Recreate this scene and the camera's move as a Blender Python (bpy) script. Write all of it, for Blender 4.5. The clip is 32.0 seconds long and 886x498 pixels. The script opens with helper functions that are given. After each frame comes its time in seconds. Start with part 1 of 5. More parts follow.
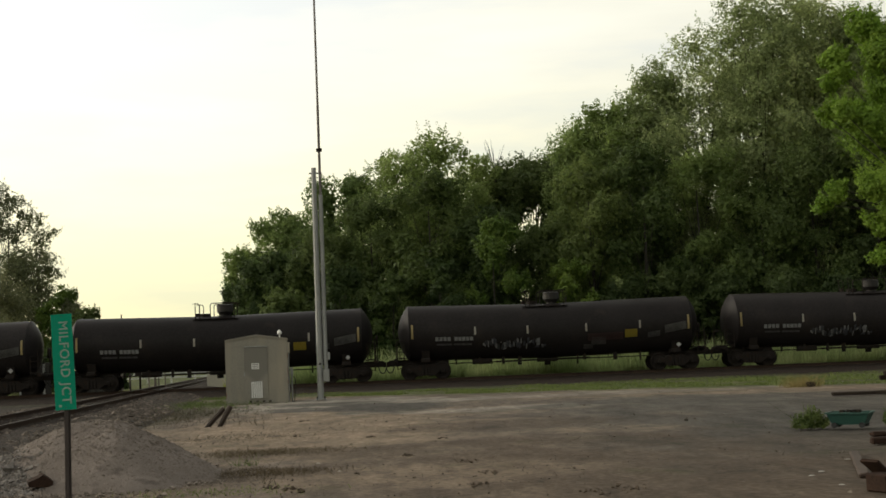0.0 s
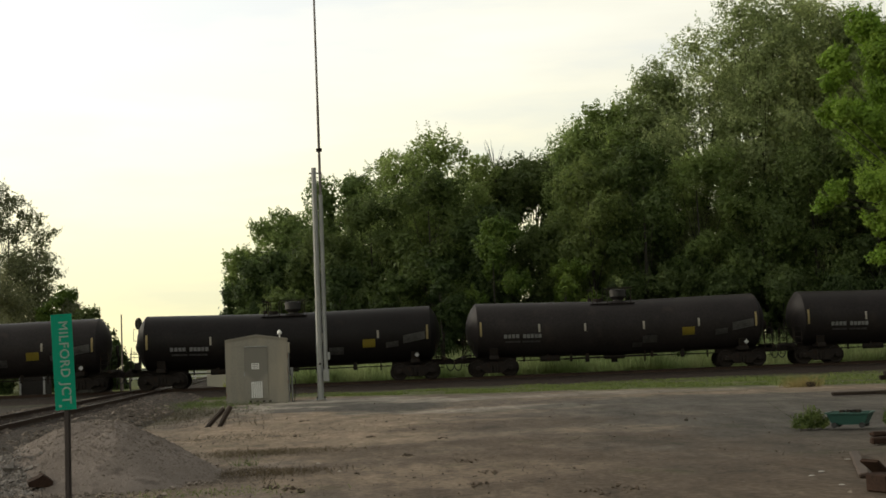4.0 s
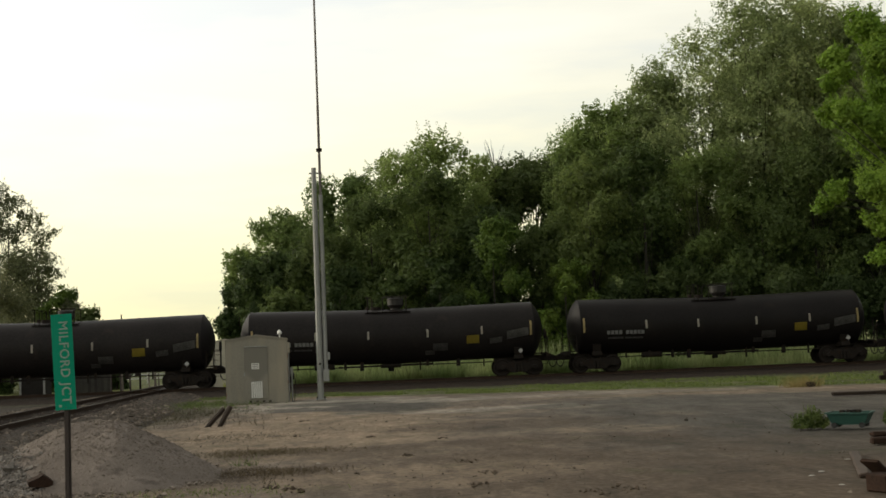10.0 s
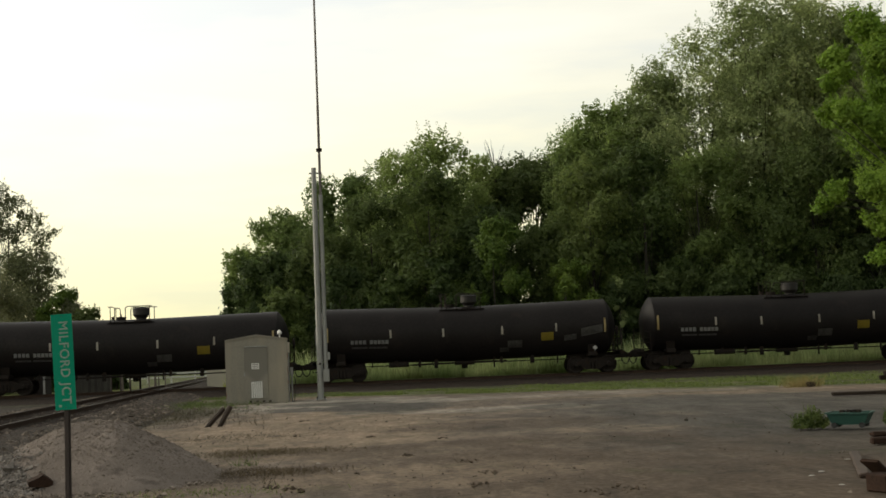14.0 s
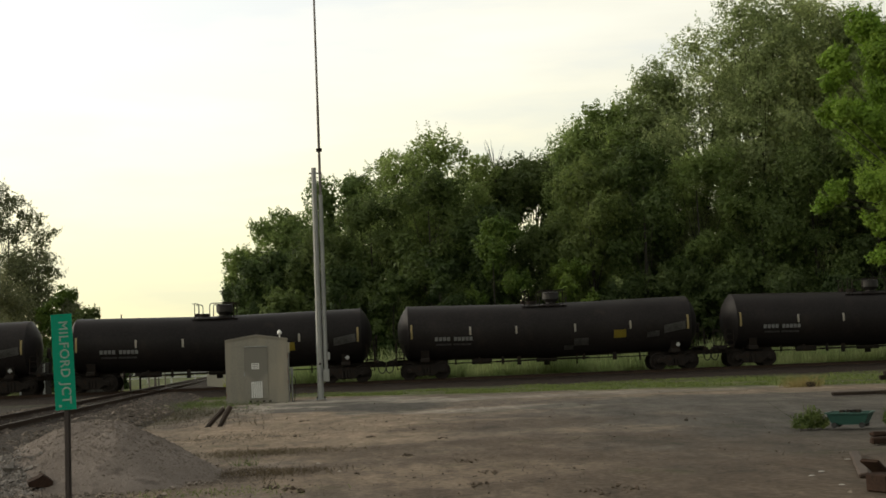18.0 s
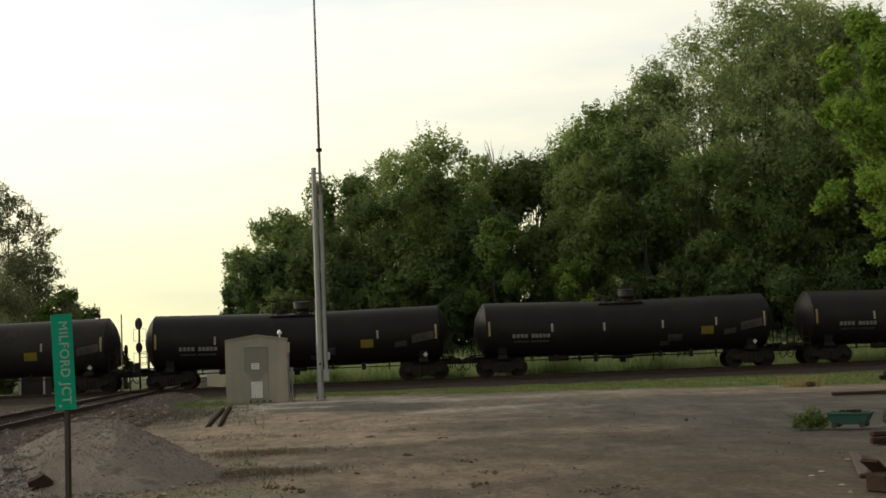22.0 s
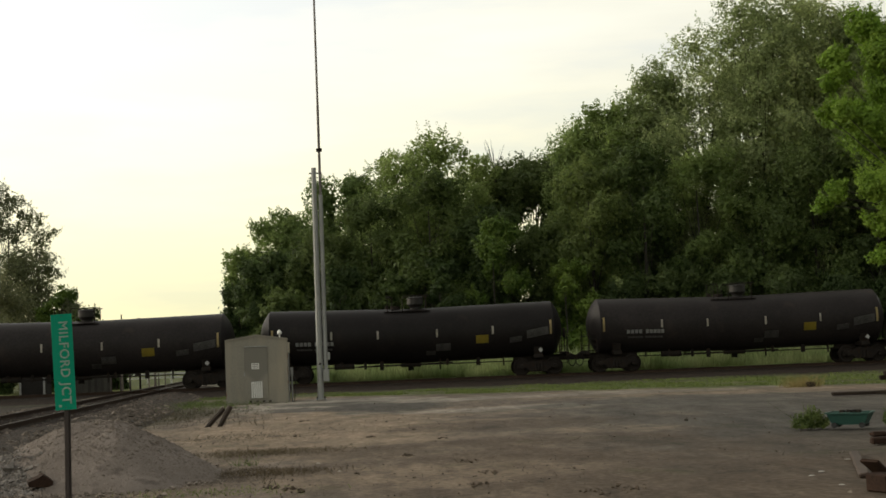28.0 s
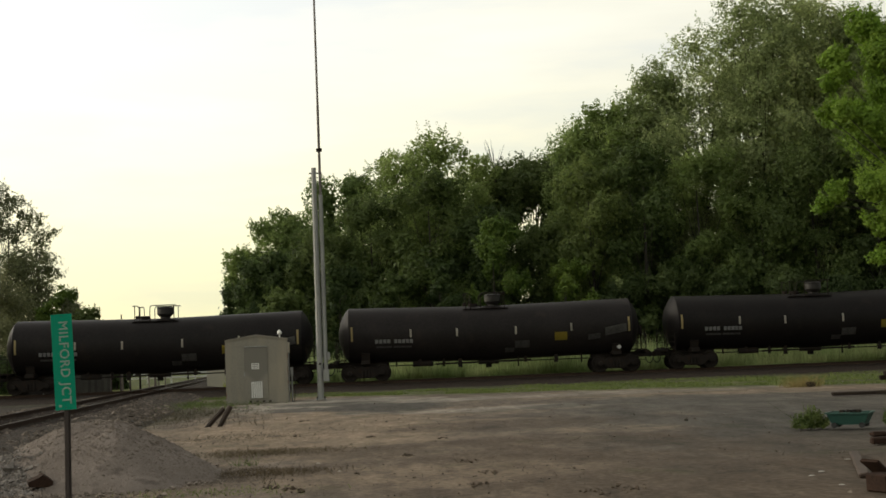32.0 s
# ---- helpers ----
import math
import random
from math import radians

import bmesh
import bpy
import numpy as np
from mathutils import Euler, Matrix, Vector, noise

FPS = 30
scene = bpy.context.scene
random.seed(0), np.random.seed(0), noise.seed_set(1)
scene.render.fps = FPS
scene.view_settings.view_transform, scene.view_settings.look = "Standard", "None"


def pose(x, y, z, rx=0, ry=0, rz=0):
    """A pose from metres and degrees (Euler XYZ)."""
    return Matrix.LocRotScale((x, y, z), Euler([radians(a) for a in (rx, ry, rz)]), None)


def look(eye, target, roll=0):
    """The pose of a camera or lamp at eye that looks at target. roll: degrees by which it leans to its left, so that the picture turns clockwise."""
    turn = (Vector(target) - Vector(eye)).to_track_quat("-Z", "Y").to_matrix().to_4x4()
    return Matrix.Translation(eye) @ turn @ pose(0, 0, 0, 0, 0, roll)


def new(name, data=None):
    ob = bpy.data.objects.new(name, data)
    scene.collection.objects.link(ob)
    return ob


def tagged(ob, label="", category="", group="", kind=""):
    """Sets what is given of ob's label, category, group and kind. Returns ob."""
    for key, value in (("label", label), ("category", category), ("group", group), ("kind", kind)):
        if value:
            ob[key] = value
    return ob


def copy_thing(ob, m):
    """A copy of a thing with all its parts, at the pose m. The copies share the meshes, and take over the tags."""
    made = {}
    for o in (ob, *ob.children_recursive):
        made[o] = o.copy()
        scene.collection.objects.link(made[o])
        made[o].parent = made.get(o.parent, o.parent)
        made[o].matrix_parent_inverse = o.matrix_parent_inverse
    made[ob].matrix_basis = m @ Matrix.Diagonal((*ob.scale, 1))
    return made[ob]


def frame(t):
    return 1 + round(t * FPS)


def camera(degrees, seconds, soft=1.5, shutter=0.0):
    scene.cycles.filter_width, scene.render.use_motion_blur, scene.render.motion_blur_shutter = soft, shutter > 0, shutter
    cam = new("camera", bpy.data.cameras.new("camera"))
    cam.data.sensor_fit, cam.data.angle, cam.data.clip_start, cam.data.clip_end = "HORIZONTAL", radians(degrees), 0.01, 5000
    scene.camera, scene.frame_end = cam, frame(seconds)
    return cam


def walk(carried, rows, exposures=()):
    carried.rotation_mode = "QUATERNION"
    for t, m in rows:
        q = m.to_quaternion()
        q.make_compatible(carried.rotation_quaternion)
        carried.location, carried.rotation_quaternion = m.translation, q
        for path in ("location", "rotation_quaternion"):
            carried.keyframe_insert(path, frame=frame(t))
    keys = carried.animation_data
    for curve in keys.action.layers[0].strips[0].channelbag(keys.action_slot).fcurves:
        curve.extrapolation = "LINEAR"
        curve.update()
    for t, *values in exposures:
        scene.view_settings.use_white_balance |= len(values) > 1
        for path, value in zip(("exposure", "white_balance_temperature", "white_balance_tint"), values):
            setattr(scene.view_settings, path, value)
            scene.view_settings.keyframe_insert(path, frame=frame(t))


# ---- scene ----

# ---------------- camera ----------------
cam = camera(36.18, 32.0, soft=1.6)
EYE = (0.0, 0.0, 1.55)
STAND = look(EYE, (0.4001, 9.9608, 2.3392), -2.3)
walk(cam, [(0.0, STAND), (32.0, STAND)])
scene.view_settings.exposure = 0.0

# ---------------- light ----------------
SUN_AZ = radians(-70)      # from +Y towards +X
SUN_EL = radians(22)
world = bpy.data.worlds.new("evening_sky")
scene.world = world
world.use_nodes = True
wn, wl = world.node_tree.nodes, world.node_tree.links
wn.clear()


def wnode(kind, **values):
    n = wn.new(kind)
    for k, v in values.items():
        n.inputs[k].default_value = v
    return n


sky = wn.new("ShaderNodeTexSky")
sky.sky_type, sky.sun_disc = "NISHITA", False
sky.sun_elevation, sky.sun_rotation = SUN_EL, SUN_AZ
sky.dust_density, sky.air_density = 3.0, 1.2
bg_sky = wnode("ShaderNodeBackground", Strength=0.022)
wl.new(sky.outputs[0], bg_sky.inputs[0])
# a thin high cloud sheet, brightest round the hidden sun
coord = wn.new("ShaderNodeTexCoord")
sun_dir = Vector((math.sin(SUN_AZ) * math.cos(SUN_EL), math.cos(SUN_AZ) * math.cos(SUN_EL), math.sin(SUN_EL)))
dot = wn.new("ShaderNodeVectorMath")
dot.operation = "DOT_PRODUCT"
dot.inputs[1].default_value = sun_dir
wl.new(coord.outputs["Generated"], dot.inputs[0])
ramp = wn.new("ShaderNodeValToRGB")
ramp.color_ramp.elements[0].position, ramp.color_ramp.elements[0].color = 0.0, (0.36, 0.355, 0.32, 1)
ramp.color_ramp.elements[1].position, ramp.color_ramp.elements[1].color = 1.0, (1.7, 1.64, 1.42, 1)
for at, c in ((0.20, (0.42, 0.415, 0.37, 1)), (0.36, (0.56, 0.55, 0.48, 1)), (0.50, (0.84, 0.82, 0.67, 1)), (0.62, (0.93, 0.91, 0.77, 1)), (0.74, (1.06, 1.04, 0.92, 1)), (0.90, (1.3, 1.27, 1.12, 1))):
    ramp.color_ramp.elements.new(at).color = c
half = wn.new("ShaderNodeMapRange")
half.inputs["From Min"].default_value = -1.0
wl.new(dot.outputs["Value"], half.inputs["Value"])
wl.new(half.outputs[0], ramp.inputs[0])
sep = wn.new("ShaderNodeSeparateXYZ")
wl.new(coord.outputs["Generated"], sep.inputs[0])
low = wn.new("ShaderNodeMapRange")
low.inputs["From Min"].default_value, low.inputs["From Max"].default_value = 0.0, 0.22
wl.new(sep.outputs["Z"], low.inputs["Value"])
warm = wn.new("ShaderNodeMix")
warm.data_type, warm.blend_type = "RGBA", "MULTIPLY"
warm.inputs["Factor"].default_value = 1.0
tint = wn.new("ShaderNodeMix")
tint.data_type = "RGBA"
tint.inputs["A"].default_value, tint.inputs["B"].default_value = (1.0, 0.945, 0.58, 1), (1, 0.99, 0.975, 1)
wl.new(low.outputs[0], tint.inputs["Factor"])
wl.new(ramp.outputs[0], warm.inputs["A"])
wl.new(tint.outputs["Result"], warm.inputs["B"])
stretch = wn.new("ShaderNodeMapping")
stretch.inputs["Scale"].default_value = (2.0, 2.0, 11.0)
wl.new(coord.outputs["Generated"], stretch.inputs[0])
wisp = wnode("ShaderNodeTexNoise", Scale=1.6, Detail=6.0, Roughness=0.55)
wl.new(stretch.outputs[0], wisp.inputs["Vector"])
thin = wn.new("ShaderNodeMapRange")
thin.inputs["From Min"].default_value, thin.inputs["From Max"].default_value = 0.35, 0.65
thin.inputs["To Min"].default_value, thin.inputs["To Max"].default_value = 0.90, 1.05
wl.new(wisp.outputs[0], thin.inputs["Value"])
# the sheet thins out and darkens towards the zenith
high = wn.new("ShaderNodeMapRange")
for key, value in (("From Min", 0.28), ("From Max", 0.9), ("To Min", 1.0), ("To Max", 0.5)):
    high.inputs[key].default_value = value
wl.new(sep.outputs["Z"], high.inputs["Value"])
level = wn.new("ShaderNodeMath")
level.operation = "MULTIPLY"
wl.new(thin.outputs[0], level.inputs[0])
wl.new(high.outputs[0], level.inputs[1])
cool = wn.new("ShaderNodeMix")
cool.data_type, cool.blend_type = "RGBA", "MULTIPLY"
cool.inputs["B"].default_value = (0.93, 0.97, 1.06, 1)
veil = wn.new("ShaderNodeMapRange")
for key, value in (("From Min", 0.52), ("From Max", 0.36)):
    veil.inputs[key].default_value = value
wl.new(wisp.outputs[0], veil.inputs["Value"])
wl.new(veil.outputs[0], cool.inputs["Factor"])
wl.new(warm.outputs["Result"], cool.inputs["A"])
bg_cloud = wn.new("ShaderNodeBackground")
wl.new(cool.outputs["Result"], bg_cloud.inputs[0])
wl.new(level.outputs[0], bg_cloud.inputs[1])
both = wn.new("ShaderNodeAddShader")
wl.new(bg_sky.outputs[0], both.inputs[0])
wl.new(bg_cloud.outputs[0], both.inputs[1])
wout = wn.new("ShaderNodeOutputWorld")
wl.new(both.outputs[0], wout.inputs[0])

sun = new("sun", bpy.data.lights.new("sun", "SUN"))
sun.data.energy, sun.data.angle, sun.data.color = 1.0, radians(20), (1.0, 0.90, 0.72)
sun.matrix_world = look(sun_dir * 100, (0, 0, 0))

# ---------------- materials ----------------


def material(name, a, b, rough=0.7, metal=0.0, big=1.5, fine=25.0, bump=0.2, depth=0.01, wear=None, amount=0.0, per="", rvar=0.1):
    """Two-scale procedural surface from colour a to colour b, with optional wear patches and per-piece variation."""
    m = bpy.data.materials.new(name)
    m.use_nodes = True
    n, l = m.node_tree.nodes, m.node_tree.links
    p = n["Principled BSDF"]
    p.inputs["Metallic"].default_value = metal
    tc = n.new("ShaderNodeTexCoord")
    n1, n2 = n.new("ShaderNodeTexNoise"), n.new("ShaderNodeTexNoise")
    n1.inputs["Scale"].default_value, n1.inputs["Detail"].default_value = big, 5
    n2.inputs["Scale"].default_value, n2.inputs["Detail"].default_value = fine, 4
    for q in (n1, n2):
        l.new(tc.outputs["Object"], q.inputs["Vector"])
    addn = n.new("ShaderNodeMath")
    addn.operation = "ADD"
    l.new(n1.outputs[0], addn.inputs[0])
    l.new(n2.outputs[0], addn.inputs[1])
    r = n.new("ShaderNodeMapRange")
    r.inputs["From Min"].default_value, r.inputs["From Max"].default_value = 0.7, 1.3
    l.new(addn.outputs[0], r.inputs["Value"])
    mix = n.new("ShaderNodeMix")
    mix.data_type = "RGBA"
    mix.inputs["A"].default_value, mix.inputs["B"].default_value = (*a, 1), (*b, 1)
    l.new(r.outputs[0], mix.inputs["Factor"])
    out = mix.outputs["Result"]
    if wear:
        n3 = n.new("ShaderNodeTexNoise")
        n3.inputs["Scale"].default_value, n3.inputs["Detail"].default_value = big * 2.3, 8
        l.new(tc.outputs["Object"], n3.inputs["Vector"])
        r3 = n.new("ShaderNodeMapRange")
        r3.inputs["From Min"].default_value, r3.inputs["From Max"].default_value = 0.62 - amount * 0.3, 0.75 - amount * 0.3
        l.new(n3.outputs[0], r3.inputs["Value"])
        m3 = n.new("ShaderNodeMix")
        m3.data_type = "RGBA"
        m3.inputs["B"].default_value = (*wear, 1)
        l.new(r3.outputs[0], m3.inputs["Factor"])
        l.new(out, m3.inputs["A"])
        out = m3.outputs["Result"]
    if per:
        if per == "island":
            src = n.new("ShaderNodeNewGeometry").outputs["Random Per Island"]
        else:
            src = n.new("ShaderNodeObjectInfo").outputs["Random"]
        hv = n.new("ShaderNodeHueSaturation")
        rv = n.new("ShaderNodeMapRange")
        rv.inputs["To Min"].default_value, rv.inputs["To Max"].default_value = 0.62, 1.38
        l.new(src, rv.inputs["Value"])
        l.new(rv.outputs[0], hv.inputs["Value"])
        l.new(out, hv.inputs["Color"])
        out = hv.outputs["Color"]
    l.new(out, p.inputs["Base Color"])
    rr = n.new("ShaderNodeMapRange")
    rr.inputs["To Min"].default_value, rr.inputs["To Max"].default_value = rough - rvar, min(1.0, rough + rvar)
    l.new(n2.outputs[0], rr.inputs["Value"])
    l.new(rr.outputs[0], p.inputs["Roughness"])
    if bump:
        bp = n.new("ShaderNodeBump")
        bp.inputs["Strength"].default_value, bp.inputs["Distance"].default_value = bump, depth
        l.new(addn.outputs[0], bp.inputs["Height"])
        l.new(bp.outputs[0], p.inputs["Normal"])
    return m


def leaf_material(name, a, b, glow=0.35):
    """Leaves from colour a to colour b by bough, with a shade of their own for each leaf and each plant."""
    m = bpy.data.materials.new(name)
    m.use_nodes = True
    n, l = m.node_tree.nodes, m.node_tree.links
    p = n["Principled BSDF"]
    p.inputs["Roughness"].default_value, p.inputs["Specular IOR Level"].default_value = 0.62, 0.3
    tc, geo, info = n.new("ShaderNodeTexCoord"), n.new("ShaderNodeNewGeometry"), n.new("ShaderNodeObjectInfo")
    n1 = n.new("ShaderNodeTexNoise")
    n1.inputs["Scale"].default_value, n1.inputs["Detail"].default_value, n1.inputs["Roughness"].default_value = 0.55, 3, 0.6
    l.new(tc.outputs["Object"], n1.inputs["Vector"])
    r = n.new("ShaderNodeMapRange")
    r.inputs["From Min"].default_value, r.inputs["From Max"].default_value = 0.33, 0.67
    l.new(n1.outputs[0], r.inputs["Value"])
    mix = n.new("ShaderNodeMix")
    mix.data_type = "RGBA"
    mix.inputs["A"].default_value, mix.inputs["B"].default_value = (*a, 1), (*b, 1)
    l.new(r.outputs[0], mix.inputs["Factor"])
    hv = n.new("ShaderNodeHueSaturation")
    ranges = []
    for src, lo, hi in ((geo.outputs["Random Per Island"], 0.72, 1.28), (info.outputs["Random"], 0.74, 1.26)):
        rv = n.new("ShaderNodeMapRange")
        rv.inputs["To Min"].default_value, rv.inputs["To Max"].default_value = lo, hi
        l.new(src, rv.inputs["Value"])
        ranges.append(rv.outputs[0])
    val = n.new("ShaderNodeMath")
    val.operation = "MULTIPLY"
    l.new(ranges[0], val.inputs[0])
    l.new(ranges[1], val.inputs[1])
    hue = n.new("ShaderNodeMapRange")
    hue.inputs["To Min"].default_value, hue.inputs["To Max"].default_value = 0.512, 0.488
    l.new(info.outputs["Random"], hue.inputs["Value"])
    l.new(hue.outputs[0], hv.inputs["Hue"])
    l.new(val.outputs[0], hv.inputs["Value"])
    l.new(mix.outputs["Result"], hv.inputs["Color"])
    l.new(hv.outputs["Color"], p.inputs["Base Color"])
    tr = n.new("ShaderNodeBsdfTranslucent")
    l.new(hv.outputs["Color"], tr.inputs["Color"])
    mx = n.new("ShaderNodeMixShader")
    mx.inputs[0].default_value = glow
    l.new(p.outputs[0], mx.inputs[1])
    l.new(tr.outputs[0], mx.inputs[2])
    l.new(mx.outputs[0], n["Material Output"].inputs[0])
    return m


M_TANK = material("black_tank_paint", (0.0110, 0.0093, 0.0095), (0.0221, 0.0187, 0.0187), 0.5, 0, 0.5, 9, 0.05, 0.004, (0.026, 0.021, 0.019), 0.12, "object", 0.08)
M_TANK.node_tree.nodes["Principled BSDF"].inputs["Specular IOR Level"].default_value = 0.13
M_STEEL = material("sooty_black_steel", (0.0128, 0.0108, 0.0105), (0.0270, 0.0225, 0.0195), 0.8, 0.0, 2, 30, 0.2, 0.004, (0.028, 0.019, 0.014), 0.3)
M_HOUSING = material("dusty_brown_steel", (0.0086, 0.0071, 0.0062), (0.0161, 0.0133, 0.0118), 0.6, 0.0, 3, 30, 0.1, 0.003)
M_WHEEL = material("worn_wheel_steel", (0.0112, 0.0091, 0.0084), (0.0252, 0.0203, 0.0175), 0.75, 0.0, 3, 30, 0.1)
M_STRIPE = material("reflective_tape", (0.55, 0.52, 0.45), (0.42, 0.39, 0.32), 0.45, 0, 3, 20, 0)
M_STRIPE_Y = material("amber_reflective_tape", (0.55, 0.43, 0.19), (0.45, 0.345, 0.15), 0.45, 0, 3, 20, 0)
M_LETTER = material("white_stencil_paint", (0.37, 0.37, 0.37), (0.20, 0.20, 0.20), 0.6, 0, 4, 30, 0)
M_GRAF_B = material("grey_blue_spray_paint", (0.075, 0.078, 0.092), (0.045, 0.046, 0.055), 0.6, 0, 3, 12, 0)
M_GRAF_R = material("dull_red_spray_paint", (0.052, 0.024, 0.023), (0.034, 0.017, 0.017), 0.6, 0, 3, 12, 0)
M_PANEL_G = material("grey_stencil_panel", (0.12, 0.115, 0.11), (0.045, 0.043, 0.042), 0.6, 0, 3, 12, 0)
M_PANEL_Y = material("yellow_panel_paint", (0.3696, 0.2816, 0.0308), (0.2552, 0.1936, 0.0264), 0.5, 0, 3, 20, 0)
M_PLACARD = material("white_placard", (0.5, 0.5, 0.5), (0.3, 0.3, 0.3), 0.5, 0, 5, 30, 0)
M_RAIL = material("rusty_rail", (0.034, 0.023, 0.018), (0.060, 0.041, 0.031), 0.8, 0.1, 2, 40, 0.2, 0.003)
M_RAILTOP = material("polished_railhead", (0.055, 0.041, 0.034), (0.038, 0.029, 0.024), 0.55, 0.3, 4, 40, 0.05)
M_TIE = material("weathered_tie", (0.016, 0.012, 0.010), (0.042, 0.032, 0.026), 0.9, 0, 3, 40, 0.5, 0.01, per="object")
M_BALLAST = material("ballast_stone", (0.030, 0.024, 0.020), (0.070, 0.058, 0.049), 0.95, 0, 3, 22, 1.0, 0.04, (0.028, 0.022, 0.018), 0.4)
M_STONE = material("loose_stone", (0.092, 0.077, 0.063), (0.16, 0.136, 0.112), 0.95, 0, 2, 20, 0.3, 0.01, per="island")
M_RUBBLE = material("grey_rubble", (0.0900, 0.0810, 0.0750), (0.2550, 0.2326, 0.2144), 0.95, 0, 2, 20, 0.3, 0.01, per="island")
M_CLOD = material("dark_earth_clod", (0.0507, 0.0390, 0.0292), (0.1170, 0.0916, 0.0702), 0.95, 0, 4, 30, 0.3, 0.01, per="island")
M_BALLAST_M = material("main_line_ballast", (0.016, 0.0125, 0.0105), (0.042, 0.033, 0.027), 0.95, 0, 3, 22, 1.0, 0.04, (0.03, 0.02, 0.014), 0.4)
M_STONE_D = material("dark_ballast_stone", (0.0300, 0.0235, 0.0190), (0.2025, 0.1710, 0.1440), 0.95, 0, 2, 20, 0.3, 0.01, per="island")
M_TALL = leaf_material("pale_seeding_grass", (0.2415, 0.3277, 0.1323), (0.3985, 0.4485, 0.2242), 0.5)
M_PILE = material("crushed_limestone", (0.1534, 0.1285, 0.1123), (0.2322, 0.1966, 0.1728), 0.95, 0, 1.6, 55, 1.0, 0.02, (0.12, 0.10, 0.088), 0.15)
M_PILE_S = material("limestone_chips", (0.152, 0.128, 0.11), (0.225, 0.19, 0.162), 0.95, 0, 2, 20, 0.3, 0.01, per="island")
def sheet_material(name, a, b, dark_field=None):
    """Weathered metal sheet with rain streaks; an optional third colour darkens an upper field that narrows to a point
    over the vent.
    """
    m = material(name, a, b, 0.55, 0.15, 0.9, 14, 0.03, 0.003)
    n, l = m.node_tree.nodes, m.node_tree.links
    p = n["Principled BSDF"]
    base = p.inputs["Base Color"].links[0].from_socket
    tc, mp, tx = n.new("ShaderNodeTexCoord"), n.new("ShaderNodeMapping"), n.new("ShaderNodeTexNoise")
    mp.inputs["Scale"].default_value = (1.3, 1.3, 0.2)
    tx.inputs["Scale"].default_value, tx.inputs["Detail"].default_value = 1.3, 4
    l.new(tc.outputs["Object"], mp.inputs[0])
    l.new(mp.outputs[0], tx.inputs["Vector"])
    r = n.new("ShaderNodeMapRange")
    r.inputs["From Min"].default_value, r.inputs["From Max"].default_value, r.inputs["To Max"].default_value = 0.45, 0.75, 0.6
    l.new(tx.outputs[0], r.inputs["Value"])
    mx = n.new("ShaderNodeMix")
    mx.data_type = "RGBA"
    mx.inputs["B"].default_value = (0.34, 0.295, 0.225, 1)
    l.new(r.outputs[0], mx.inputs["Factor"])
    l.new(base, mx.inputs["A"])
    out = mx.outputs["Result"]
    if dark_field:
        sp = n.new("ShaderNodeSeparateXYZ")
        l.new(tc.outputs["Object"], sp.inputs[0])

        def calc(op, u, v):
            q = n.new("ShaderNodeMath")
            q.operation = op
            for i, c in enumerate((u, v)):
                if isinstance(c, (int, float)):
                    q.inputs[i].default_value = c
                else:
                    l.new(c, q.inputs[i])
            return q.outputs[0]

        side = calc("ABSOLUTE", calc("ADD", sp.outputs["X"], 0.02), 0)
        over = calc("SUBTRACT", sp.outputs["Z"], calc("ADD", calc("MULTIPLY", side, 0.95), 0.74))
        over = calc("ADD", over, calc("MULTIPLY", calc("SUBTRACT", tx.outputs[0], 0.5), 0.3))
        fade = n.new("ShaderNodeMapRange")
        fade.inputs["From Min"].default_value, fade.inputs["From Max"].default_value = -0.12, 0.14
        l.new(over, fade.inputs["Value"])
        m2 = n.new("ShaderNodeMix")
        m2.data_type = "RGBA"
        m2.inputs["B"].default_value = (*dark_field, 1)
        l.new(fade.outputs[0], m2.inputs["Factor"])
        l.new(out, m2.inputs["A"])
        out = m2.outputs["Result"]
    l.new(out, p.inputs["Base Color"])
    return m


M_ALU = sheet_material("aluminium_sheet", (0.195, 0.182, 0.155), (0.255, 0.238, 0.20))
M_ALU_D = sheet_material("door_sheet", (0.20, 0.188, 0.16), (0.25, 0.234, 0.197), (0.168, 0.159, 0.137))
M_GALV = material("galvanised_steel", (0.22, 0.226, 0.224), (0.30, 0.306, 0.30), 0.55, 0.4, 1.5, 18, 0.05, 0.003)
M_WHIP = material("weathered_tube", (0.1232, 0.1073, 0.0986), (0.2030, 0.1812, 0.1668), 0.6, 0.2, 1.5, 18, 0.05, 0.003)
M_CORNER = material("rust_stained_trim", (0.20, 0.185, 0.155), (0.25, 0.235, 0.20), 0.6, 0.1, 2, 14, 0.03, 0.003, (0.15, 0.075, 0.045), 0.35)
M_BEIGE = material("beige_enamel", (0.46, 0.42, 0.34), (0.38, 0.35, 0.28), 0.5, 0, 3, 20, 0)
M_WHITE = material("white_enamel", (0.72, 0.72, 0.70), (0.62, 0.62, 0.60), 0.45, 0, 3, 20, 0)
M_GREEN = material("green_sign_sheeting", (0.0, 0.27, 0.165), (0.0, 0.24, 0.145), 0.5, 0, 2.5, 30, 0.02)
M_SIGNTXT = material("sign_letter_sheeting", (0.2550, 0.3600, 0.3150), (0.2025, 0.3000, 0.2625), 0.5, 0, 5, 30, 0)
M_POST = material("brown_steel_post", (0.035, 0.028, 0.026), (0.06, 0.045, 0.04), 0.7, 0.2, 3, 30, 0.1)
M_RUST = material("rusty_scrap", (0.024, 0.015, 0.0115), (0.055, 0.033, 0.024), 0.85, 0.1, 3, 40, 0.4, 0.006)
